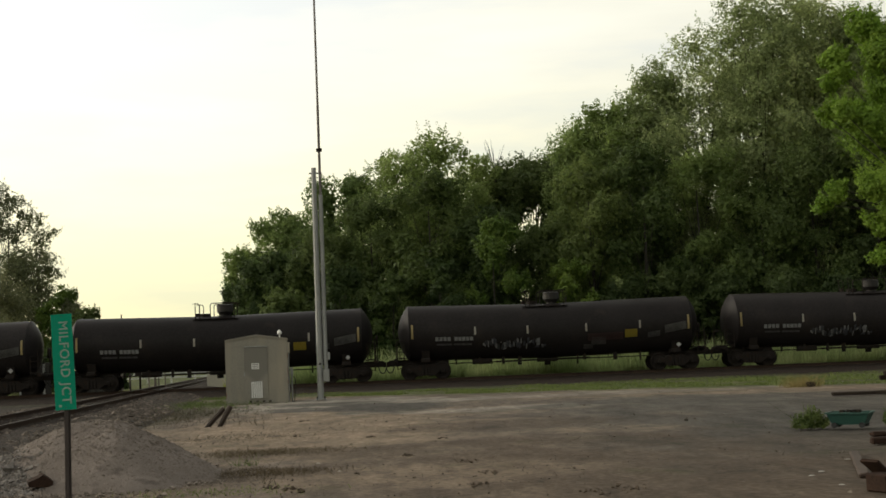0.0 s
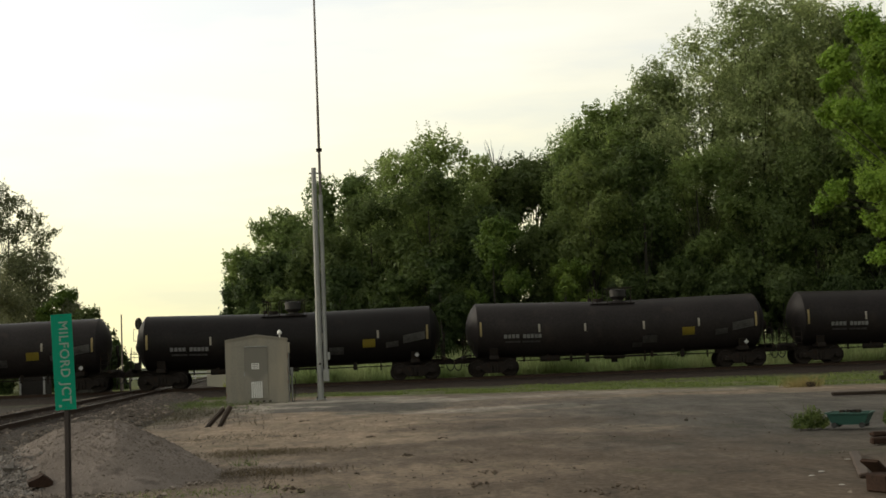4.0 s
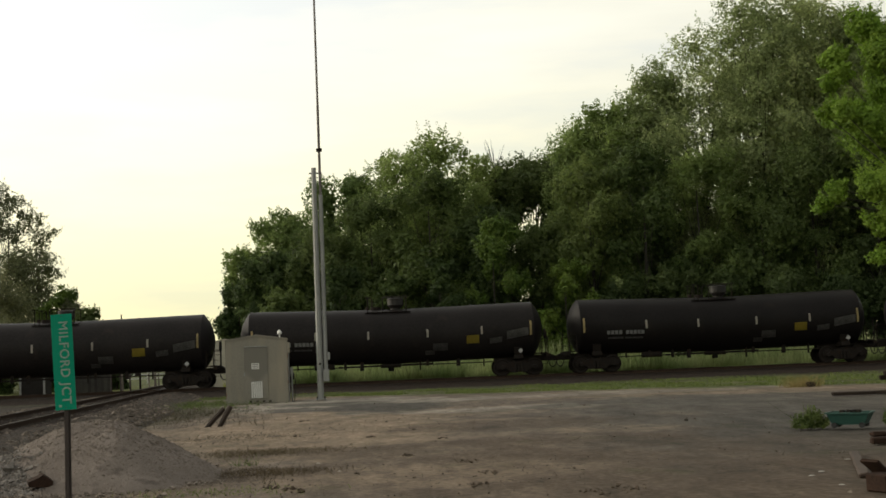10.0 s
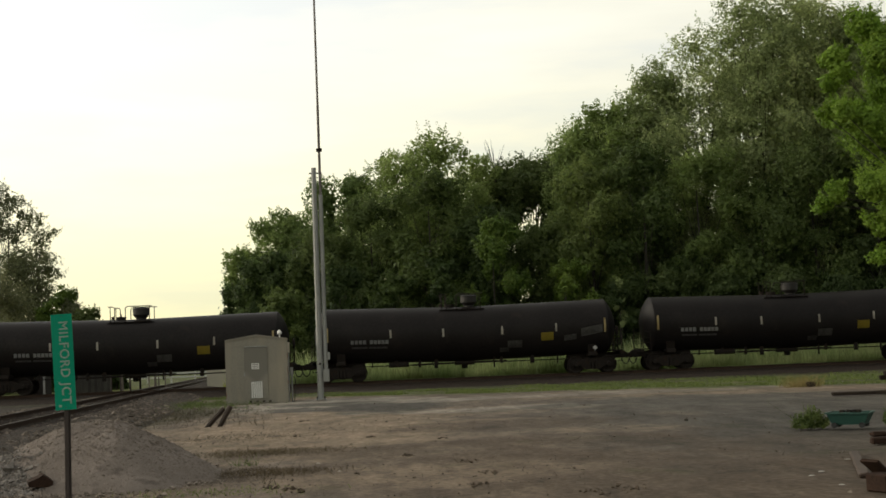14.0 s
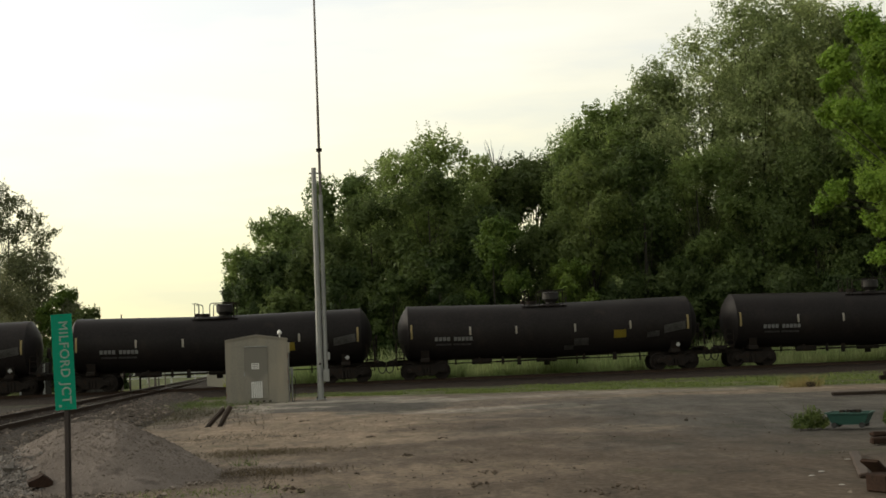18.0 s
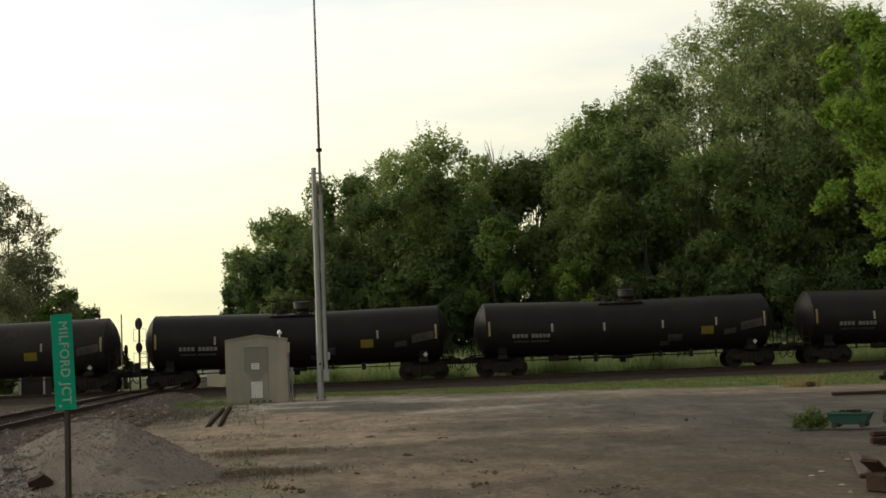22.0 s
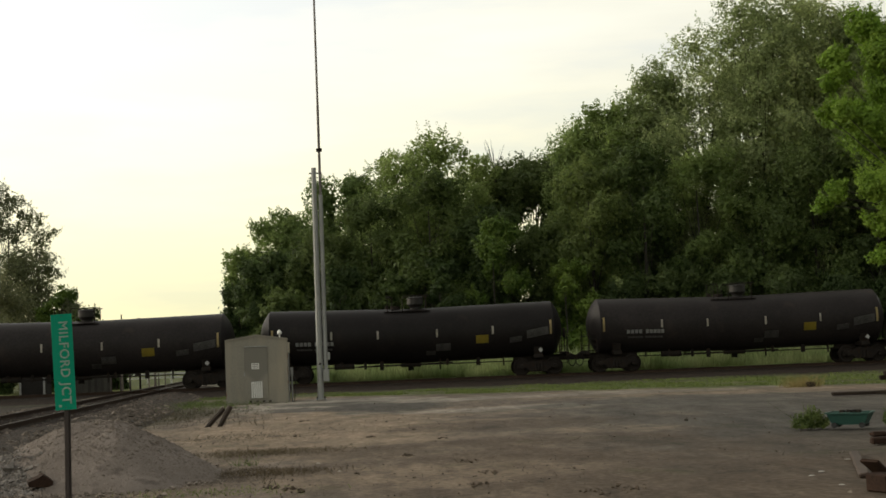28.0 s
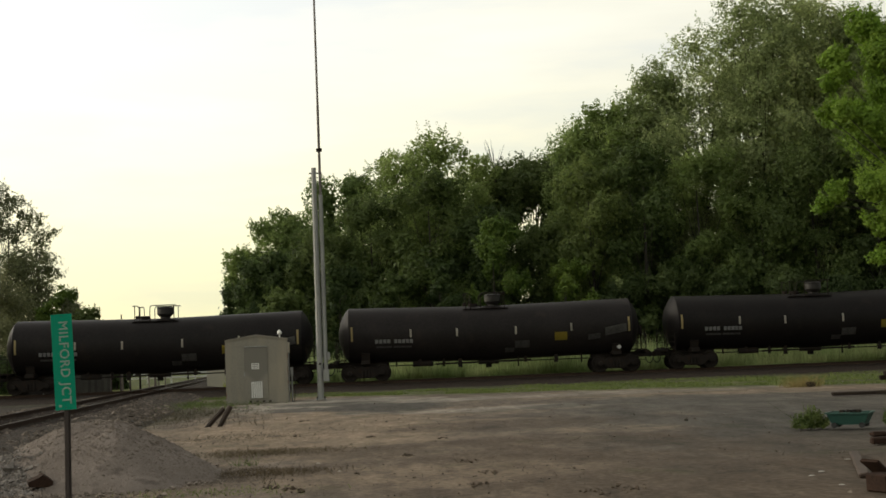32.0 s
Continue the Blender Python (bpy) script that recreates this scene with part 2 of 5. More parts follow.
M_OFFCUT = material("dull_rusty_rail", (0.040, 0.030, 0.026), (0.095, 0.072, 0.060), 0.85, 0.1, 3, 40, 0.3, 0.004)
M_RUST_L = material("light_brown_rust", (0.0390, 0.0252, 0.0180), (0.0660, 0.0432, 0.0312), 0.9, 0.0, 3, 40, 0.4, 0.006)
M_TUB = material("dark_green_plastic", (0.012, 0.055, 0.045), (0.02, 0.075, 0.06), 0.55, 0, 3, 25, 0.05)
M_RUBBER = material("black_rubber", (0.015, 0.015, 0.015), (0.03, 0.03, 0.03), 0.8, 0, 5, 40, 0.1)
M_BARK = material("bark", (0.028, 0.024, 0.02), (0.055, 0.047, 0.038), 0.95, 0, 2, 12, 0.8, 0.03)
# hues differ by tree; low greens also carry shade, tall crowns added light
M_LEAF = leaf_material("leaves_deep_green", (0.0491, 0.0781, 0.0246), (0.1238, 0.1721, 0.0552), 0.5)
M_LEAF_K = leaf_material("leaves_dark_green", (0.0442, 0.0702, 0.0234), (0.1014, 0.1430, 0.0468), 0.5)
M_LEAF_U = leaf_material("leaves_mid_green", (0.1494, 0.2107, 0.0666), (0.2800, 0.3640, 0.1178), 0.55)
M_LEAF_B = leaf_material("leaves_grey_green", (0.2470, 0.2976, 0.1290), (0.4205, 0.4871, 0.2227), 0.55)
M_LEAF_L = leaf_material("leaves_dull_olive", (0.135, 0.15, 0.075), (0.185, 0.20, 0.10), 0.5)
M_LEAF_D = leaf_material("leaves_yellow_green", (0.0689, 0.1030, 0.0281), (0.1636, 0.2165, 0.0629), 0.45)
M_LEAF_S = leaf_material("leaves_shrub_green", (0.0830, 0.1479, 0.0255), (0.1455, 0.2082, 0.0391), 0.4)
M_LEAF_C = leaf_material("leaves_fresh_green", (0.2120, 0.3363, 0.0390), (0.2873, 0.4056, 0.0551), 0.4)
M_GRASS = leaf_material("grass_blades", (0.085, 0.122, 0.030), (0.132, 0.172, 0.048))
M_DRY = leaf_material("dry_grass", (0.28, 0.22, 0.09), (0.38, 0.30, 0.13))
M_FIELD = leaf_material("yellow_field_grass", (0.17, 0.215, 0.05), (0.30, 0.32, 0.095), 0.5)
M_WEED = leaf_material("brown_weed_stems", (0.06, 0.048, 0.03), (0.12, 0.095, 0.055))
M_LITTER = material("pale_litter", (0.42, 0.40, 0.36), (0.30, 0.28, 0.25), 0.7, 0, 5, 30, 0)
M_SHED = material("pale_shed_panel", (0.44, 0.41, 0.33), (0.54, 0.50, 0.41), 0.7, 0, 1, 12, 0.05)
M_SHED_D = material("dark_shed_panel", (0.016, 0.0145, 0.0135), (0.030, 0.027, 0.025), 0.8, 0, 1, 12, 0.05)
M_LENS = material("dark_signal_lens", (0.02, 0.02, 0.02), (0.03, 0.03, 0.03), 0.2, 0, 5, 30, 0)
M_FENCE = material("weathered_fence_board", (0.0270, 0.0252, 0.0210), (0.0450, 0.0420, 0.0348), 0.9, 0, 2, 25, 0.3, per="object")
M_WOOD = material("grey_pole_wood", (0.12, 0.10, 0.085), (0.19, 0.165, 0.14), 0.9, 0, 2, 25, 0.3)

for m in (M_STEEL, M_WHEEL, M_TIE, M_BALLAST, M_BALLAST_M, M_STONE_D, M_RAIL, M_RUST, M_GREEN):
    m.node_tree.nodes["Principled BSDF"].inputs["Specular IOR Level"].default_value = 0.15

# rough stone, dirt and timber have hardly any gloss
for m in (M_BALLAST, M_BALLAST_M, M_STONE, M_STONE_D, M_RUBBLE, M_CLOD, M_TIE, M_PILE, M_PILE_S, M_RAIL, M_RAILTOP, M_RUST, M_STEEL, M_SHED_D):
    m.node_tree.nodes["Principled BSDF"].inputs["Specular IOR Level"].default_value = 0.1


# ---------------- mesh helpers ----------------


def box(bm, sx, sy, sz, m=None, bevel=0.0):
    r = bmesh.ops.create_cube(bm, size=1.0, matrix=(m or Matrix()) @ Matrix.Diagonal((sx, sy, sz, 1)))
    if bevel:
        es = list({e for v in r["verts"] for e in v.link_edges})
        bmesh.ops.bevel(bm, geom=es, offset=bevel, segments=1, affect="EDGES")


def rod(bm, p, q, r0, r1=None, seg=8):
    p, q = Vector(p), Vector(q)
    d = q - p
    m = Matrix.Translation((p + q) / 2) @ d.to_track_quat("Z", "Y").to_matrix().to_4x4()
    bmesh.ops.create_cone(bm, cap_ends=True, segments=seg, radius1=r0, radius2=r0 if r1 is None else r1, depth=d.length, matrix=m)


def tube(bm, pts, r, seg=6):
    """One bent pipe through the points."""
    pts = [Vector(p) for p in pts]
    rings = []
    for i, p in enumerate(pts):
        d = (pts[min(i + 1, len(pts) - 1)] - pts[max(i - 1, 0)]).normalized()
        u = d.cross(Vector((0, 1, 0)))
        u = u.normalized() if u.length > 0.05 else Vector((1, 0, 0))
        v = d.cross(u).normalized()
        rings.append([bm.verts.new(p + (u * math.cos(2 * math.pi * k / seg) + v * math.sin(2 * math.pi * k / seg)) * r) for k in range(seg)])
    for a, b in zip(rings, rings[1:]):
        for k in range(seg):
            bm.faces.new((a[k], a[(k + 1) % seg], b[(k + 1) % seg], b[k]))
    bm.faces.new(rings[0][::-1])
    bm.faces.new(rings[-1])


def lathe(bm, prof, m=None, seg=32):
    """Turn a profile of (radius, height) about z."""
    m = m or Matrix()
    rings = []
    for r, z in prof:
        if r < 1e-5:
            rings.append([bm.verts.new(m @ Vector((0, 0, z)))])
        else:
            rings.append([bm.verts.new(m @ Vector((r * math.cos(2 * math.pi * i / seg), r * math.sin(2 * math.pi * i / seg), z))) for i in range(seg)])
    for a, b in zip(rings, rings[1:]):
        for i in range(seg):
            j = (i + 1) % seg
            if len(a) == 1 and len(b) > 1:
                bm.faces.new((a[0], b[j], b[i]))
            elif len(b) == 1 and len(a) > 1:
                bm.faces.new((a[i], a[j], b[0]))
            elif len(a) > 1:
                bm.faces.new((a[i], a[j], b[j], b[i]))


def extrude(bm, outline, a, b, axis="X"):
    """A prism from a 2D outline, along X (outline in y, z) or Y (outline in x, z)."""
    ends = []
    for s in (a, b):
        ends.append([bm.verts.new((s, u, v) if axis == "X" else (u, s, v)) for u, v in outline])
    k = len(outline)
    for i in range(k):
        bm.faces.new((ends[0][i], ends[0][(i + 1) % k], ends[1][(i + 1) % k], ends[1][i]))
    bm.faces.new(ends[0][::-1])
    bm.faces.new(ends[1])


def mesh_of(name, bm, mat, smooth=False):
    bmesh.ops.recalc_face_normals(bm, faces=bm.faces)
    me = bpy.data.meshes.new(name)
    bm.to_mesh(me)
    bm.free()
    if mat:
        me.materials.append(mat)
    if smooth:
        me.polygons.foreach_set("use_smooth", [True] * len(me.polygons))
        me.set_sharp_from_angle(angle=radians(38))
    return me


def part(name, bm, mat, parent=None, label="", m=None, smooth=False):
    ob = new(name, bm if isinstance(bm, bpy.types.Mesh) else mesh_of(name, bm, mat, smooth))
    ob.parent = parent
    if m is not None:
        ob.matrix_basis = m
    if label:
        ob["label"] = label
    return ob


def thing(name, m, label, category, group="", kind=""):
    ob = new(name)
    ob.empty_display_size = 0.3
    ob.matrix_basis = m
    return tagged(ob, label, category, group, kind)


def quads_mesh(name, centres, us, vs, mat, shape="leaf"):
    """Many separate leaf faces: centre, half-length and half-width vectors as arrays."""
    n = len(centres)
    co = np.empty((n, 4, 3))
    co[:, 0], co[:, 2] = centres - us, centres + us
    if shape == "leaf":
        co[:, 1], co[:, 3] = centres + vs, centres - vs
    else:
        co[:, 0], co[:, 1], co[:, 2], co[:, 3] = centres - vs, centres + vs, centres + 2 * us + vs * 0.25, centres + 2 * us - vs * 0.25
    me = bpy.data.meshes.new(name)
    me.vertices.add(n * 4)
    me.vertices.foreach_set("co", co.ravel())
    me.loops.add(n * 4)
    me.loops.foreach_set("vertex_index", np.arange(n * 4, dtype=np.int32))
    me.polygons.add(n)
    me.polygons.foreach_set("loop_start", np.arange(0, n * 4, 4, dtype=np.int32))
    me.update(calc_edges=True)
    me.materials.append(mat)
    return me


# ---------------- ground ----------------
RAIL_Z = 0.35
TRACK_Y = 75.4


def ground_sheet():
    xs = np.unique(np.concatenate([np.linspace(-3000, -60, 12), np.linspace(-60, -14, 24), np.linspace(-14, 22, 121), np.linspace(22, 70, 25), np.linspace(70, 3000, 12)]))
    ys = np.unique(np.concatenate([np.linspace(-600, 8, 10), np.linspace(8, 40, 108), np.linspace(40, 72, 65), np.linspace(72, 130, 20), np.linspace(130, 4000, 14)]))
    verts = []
    for y in ys:
        for x in xs:
            z = 0.0
            if -20 < x < 40 and 8 < y < 70:
                z = 0.03 * noise.noise((x * 0.22, y * 0.10, 1)) + 0.008 * noise.noise((x * 0.9, y * 0.5, 4)) - 0.02
            verts.append((x, y, z))
    w = len(xs)
    faces = [(j * w + i, j * w + i + 1, (j + 1) * w + i + 1, (j + 1) * w + i) for j in range(len(ys) - 1) for i in range(w - 1)]
    me = bpy.data.meshes.new("ground")
    me.from_pydata(verts, [], faces)
    me.polygons.foreach_set("use_smooth", [True] * len(me.polygons))
    m = bpy.data.materials.new("lot_gravel_and_grass")
    m.use_nodes = True
    n, l = m.node_tree.nodes, m.node_tree.links
    p = n["Principled BSDF"]
    p.inputs["Roughness"].default_value = 0.95
    p.inputs["Specular IOR Level"].default_value = 0.2
    tc = n.new("ShaderNodeTexCoord")

    def tex(scale, detail=6, sx=1.0, sy=1.0, off=0.0):
        mp = n.new("ShaderNodeMapping")
        mp.inputs["Scale"].default_value = (sx, sy, 1)
        mp.inputs["Location"].default_value = (off, off * 0.7, 0)
        l.new(tc.outputs["Object"], mp.inputs[0])
        t = n.new("ShaderNodeTexNoise")
        t.inputs["Scale"].default_value, t.inputs["Detail"].default_value, t.inputs["Roughness"].default_value = scale, detail, 0.62
        l.new(mp.outputs[0], t.inputs["Vector"])
        return t.outputs[0]

    def rng(src, a, b, c=0.0, d=1.0):
        r = n.new("ShaderNodeMapRange")
        for k, v in zip(("From Min", "From Max", "To Min", "To Max"), (a, b, c, d)):
            r.inputs[k].default_value = v
        l.new(src, r.inputs["Value"])
        return r.outputs[0]

    def blend(fac, a, b):
        x = n.new("ShaderNodeMix")
        x.data_type = "RGBA"
        l.new(fac, x.inputs["Factor"])
        for key, c in (("A", a), ("B", b)):
            if isinstance(c, tuple):
                x.inputs[key].default_value = (*c, 1)
            else:
                l.new(c, x.inputs[key])
        return x.outputs["Result"]

    def calc(op, a, b):
        q = n.new("ShaderNodeMath")
        q.operation = op
        for i, c in enumerate((a, b)):
            if isinstance(c, (int, float)):
                q.inputs[i].default_value = c
            else:
                l.new(c, q.inputs[i])
        return q.outputs[0]

    sp = n.new("ShaderNodeSeparateXYZ")
    l.new(tc.outputs["Object"], sp.inputs[0])
    gravel = blend(rng(tex(9, 8), 0.3, 0.7), (0.155, 0.123, 0.099), (0.28, 0.23, 0.187))
    tan = blend(rng(tex(6, 8, off=3), 0.3, 0.7), (0.26, 0.192, 0.137), (0.365, 0.282, 0.206))
    lot = blend(rng(tex(0.20, 5, 0.8, 0.6, 5), 0.40, 0.62), gravel, tan)
    pale = blend(rng(tex(14, 6, off=9), 0.3, 0.7), (0.36, 0.325, 0.28), (0.52, 0.47, 0.40))
    lot = blend(rng(tex(0.40, 6, 0.7, 0.45, 11), 0.60, 0.74), lot, pale)
    lot = blend(rng(tex(0.75, 8, 0.8, 0.40, 21), 0.59, 0.72), lot, (0.10, 0.08, 0.06))
    def patch(cx, cy, rx, ry, strength=1.0):
        dx = calc("MULTIPLY", calc("SUBTRACT", sp.outputs["X"], cx), 1 / rx)
        dy = calc("MULTIPLY", calc("SUBTRACT", sp.outputs["Y"], cy), 1 / ry)
        d = calc("ADD", calc("MULTIPLY", dx, dx), calc("MULTIPLY", dy, dy))
        d = calc("ADD", d, calc("MULTIPLY", calc("SUBTRACT", tex(0.7, 8, 0.9, 0.42, cx + cy), 0.5), 3.2))
        return rng(d, 1.25, 0.45, 0.0, strength)

    sand = blend(rng(tex(7, 8, off=13), 0.3, 0.7), (0.315, 0.236, 0.165), (0.435, 0.338, 0.245))
    soil = blend(rng(tex(8, 8, off=17), 0.3, 0.7), (0.108, 0.078, 0.055), (0.19, 0.145, 0.106))
    slate = blend(rng(tex(12, 8, off=19), 0.3, 0.7), (0.115, 0.107, 0.095), (0.195, 0.18, 0.158))
    dark = blend(rng(tex(12, 8, off=23), 0.3, 0.7), (0.085, 0.078, 0.068), (0.15, 0.138, 0.12))
    lot = blend(patch(5.5, 17, 6.5, 9, 0.85), lot, soil)
    lot = blend(patch(10.0, 33, 6.0, 8, 0.85), lot, slate)
    lot = blend(patch(-2.0, 32, 3.5, 10, 0.9), lot, sand)
    lot = blend(patch(-2.6, 50, 5.0, 7, 0.9), lot, pale)
    lot = blend(patch(-2.2, 49.5, 2.2, 2.4, 0.9), lot, dark)
    lot = blend(patch(7.0, 49.5, 9.0, 2.6, 0.45), lot, pale)
    lot = blend(patch(13.0, 44.5, 6.0, 2.2, 0.5), lot, sand)
    lot = blend(patch(3.5, 40, 5.0, 2.0, 0.7), lot, pale)
    lot = blend(patch(-2.1, 24.2, 1.3, 1.2, 0.75), lot, soil)
    lot = blend(patch(-2.0, 20.0, 1.1, 0.8, 0.75), lot, soil)
    lot = blend(patch(-0.2, 44.0, 2.1, 5.0, 1.0), lot, dark)
    lot = blend(patch(8.6, 40.5, 4.6, 4.2, 0.8), lot, slate)
    lot = blend(patch(2.3, 30.5, 2.8, 2.6, 0.75), lot, soil)
    lot = blend(patch(-1.0, 23.4, 2.2, 1.5, 0.7), lot, soil)
    lot = blend(patch(0.2, 18.6, 2.6, 2.0, 0.8), lot, tan)
    lot = blend(patch(-3.2, 45.0, 1.6, 1.8, 0.8), lot, dark)
    lot = blend(patch(-1.9, 19.4, 1.5, 0.9, 0.7), lot, soil)
    lot = blend(patch(3.0, 24.5, 2.4, 1.6, 0.7), lot, soil)
    lot = blend(patch(9.0, 24.0, 3.4, 9.0, 0.8), lot, dark)
    lot = blend(patch(5.6, 14.0, 3.4, 4.5, 0.85), lot, soil)
    lot = blend(patch(-5.4, 16.8, 1.0, 2.0, 0.9), lot, dark)
    lot = blend(patch(7.2, 19.5, 2.6, 4.5, 0.7), lot, soil)
    lot = blend(patch(9.0, 30, 7.0, 16, 0.4), lot, dark)
    lot = blend(patch(-20, 56, 9, 22, 0.95), lot, (0.046, 0.036, 0.028))
    lot = blend(patch(-8.5, 47, 3.2, 13, 0.8), lot, (0.085, 0.08, 0.05))
    turf = blend(rng(tex(2.5, 7, off=2), 0.35, 0.65), (0.085, 0.115, 0.03), (0.16, 0.19, 0.055))
    turf = blend(rng(tex(0.4, 6, off=31), 0.52, 0.66), turf, (0.19, 0.165, 0.09))
    # the lot ends along a slanting line, beyond which grass begins
    sp2 = rng(sp.outputs["X"], -9.0, -14.0, 0.0, 19.0)
    edge = calc("SUBTRACT", sp.outputs["Y"], sp2)
    edge = calc("ADD", edge, calc("MULTIPLY", sp.outputs["X"], 0.62))
    edge = calc("ADD", edge, calc("MULTIPLY", calc("SUBTRACT", tex(0.5, 6, off=41), 0.5), 9.0))
    base = blend(rng(edge, 56.8, 60.0), lot, turf)
    base = blend(patch(-15, 108, 14, 24, 0.9), base, (0.235, 0.262, 0.075))
    base = blend(patch(-17.5, 122, 4.5, 7, 0.85), base, (0.36, 0.34, 0.27))
    base = blend(patch(-22, 92, 4.5, 7, 0.9), base, (0.12, 0.11, 0.085))
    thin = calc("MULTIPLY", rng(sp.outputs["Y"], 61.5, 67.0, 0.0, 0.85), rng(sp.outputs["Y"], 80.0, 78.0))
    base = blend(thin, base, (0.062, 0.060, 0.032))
    sparse = calc("MULTIPLY", rng(tex(1.0, 7, 0.8, 0.4, 51), 0.58, 0.70), 0.45)
    base = blend(sparse, base, (0.085, 0.095, 0.035))
    blotch = rng(tex(0.9, 9, 0.9, 0.27, 71), 0.36, 0.64, 0.70, 1.14)
    tone = calc("MULTIPLY", rng(tex(2.6, 8, 1.0, 0.33, 61), 0.32, 0.68, 0.45, 0.82), rng(tex(13, 6, 1.0, 0.5, 63), 0.3, 0.7, 0.66, 1.26))
    grain = n.new("ShaderNodeMix")
    grain.data_type, grain.blend_type = "RGBA", "MULTIPLY"
    grain.inputs["Factor"].default_value = 1.0
    l.new(base, grain.inputs["A"])
    l.new(calc("MULTIPLY", tone, blotch), grain.inputs["B"])
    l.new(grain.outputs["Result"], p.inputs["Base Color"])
    bp = n.new("ShaderNodeBump")
    bp.inputs["Strength"].default_value, bp.inputs["Distance"].default_value = 0.8, 0.035
    l.new(calc("ADD", tex(11, 8, off=7), calc("MULTIPLY", tex(40, 4), 0.5)), bp.inputs["Height"])
    l.new(bp.outputs[0], p.inputs["Normal"])
    me.materials.append(m)
    return tagged(new("ground", me), "grey-brown gravel lot with tan dirt patches running into grass", "ground", kind="structure")


ground_sheet()

# ---------------- tracks ----------------
RAIL_PROFILE = [(-0.07, 0), (0.07, 0), (0.07, 0.012), (0.012, 0.035), (0.012, 0.125), (0.036, 0.135), (0.036, 0.168), (-0.036, 0.168), (-0.036, 0.135), (-0.012, 0.125), (-0.012, 0.035), (-0.07, 0.012)]


def track(name, m, a, b, ties, label, near=3.6):
    root = thing(name, m, label, "railway track", kind="structure")
    bm = bmesh.new()
    k = 60
    pts = []
    rnd = random.Random(7)
    prof = [(-near, -0.03), (-0.5 * near - 1.0, 0.08), (-1.9, 0.19), (-1.35, 0.205), (0, 0.19), (1.35, 0.205), (1.9, 0.19), (2.7, 0.08), (3.6, -0.03)]
    for i in range(k + 1):
        x = a + (b - a) * i / k
        pts.append([bm.verts.new((x, y + rnd.uniform(-.12, .12) * (abs(y) > 2), z + rnd.uniform(-.02, .02))) for y, z in prof])
    for r0, r1 in zip(pts, pts[1:]):
        for i in range(len(prof) - 1):
            bm.faces.new((r0[i], r0[i + 1], r1[i + 1], r1[i]))
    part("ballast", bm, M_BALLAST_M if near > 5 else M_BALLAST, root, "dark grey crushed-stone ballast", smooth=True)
    for y in (-0.7525, 0.7525):
        bm = bmesh.new()
        extrude(bm, [(y + u, RAIL_Z - 0.168 + v) for u, v in RAIL_PROFILE], a, b)
        r = part("rail", bm, M_RAIL, root, "rusty steel rail with a worn head")
        bm = bmesh.new()
        box(bm, b - a, 0.05, 0.004, Matrix.Translation(((a + b) / 2, y, RAIL_Z + 0.002)))
        part("running_surface", bm, M_RAILTOP, r, "polished rail head")
    bm = bmesh.new()
    box(bm, 0.22, 2.6, 0.17, bevel=0.015)
    tie = mesh_of("tie", bm, M_TIE)
    x0, x1 = ties
    i = 0
    while x0 + i * 0.52 < x1:
        part("tie", tie, None, root, m=pose(x0 + i * 0.52, rnd.uniform(-.04, .04), 0.13, 0, 0, rnd.uniform(-1.5, 1.5)))
        i += 1
    return root


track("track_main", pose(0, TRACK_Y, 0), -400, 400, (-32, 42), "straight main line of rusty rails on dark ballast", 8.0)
# the crossing line comes in from near the camera's left hand
CROSS = Matrix.Translation((-13.5, TRACK_Y, 0.006)) @ Matrix.Rotation(radians(94.7), 4, "Z")
track("track_crossing", CROSS, -75, 300, (-62, -4), "second line crossing the main line on brown rusty rails")

# ---------------- tank cars ----------------
CAR_L = 18.09


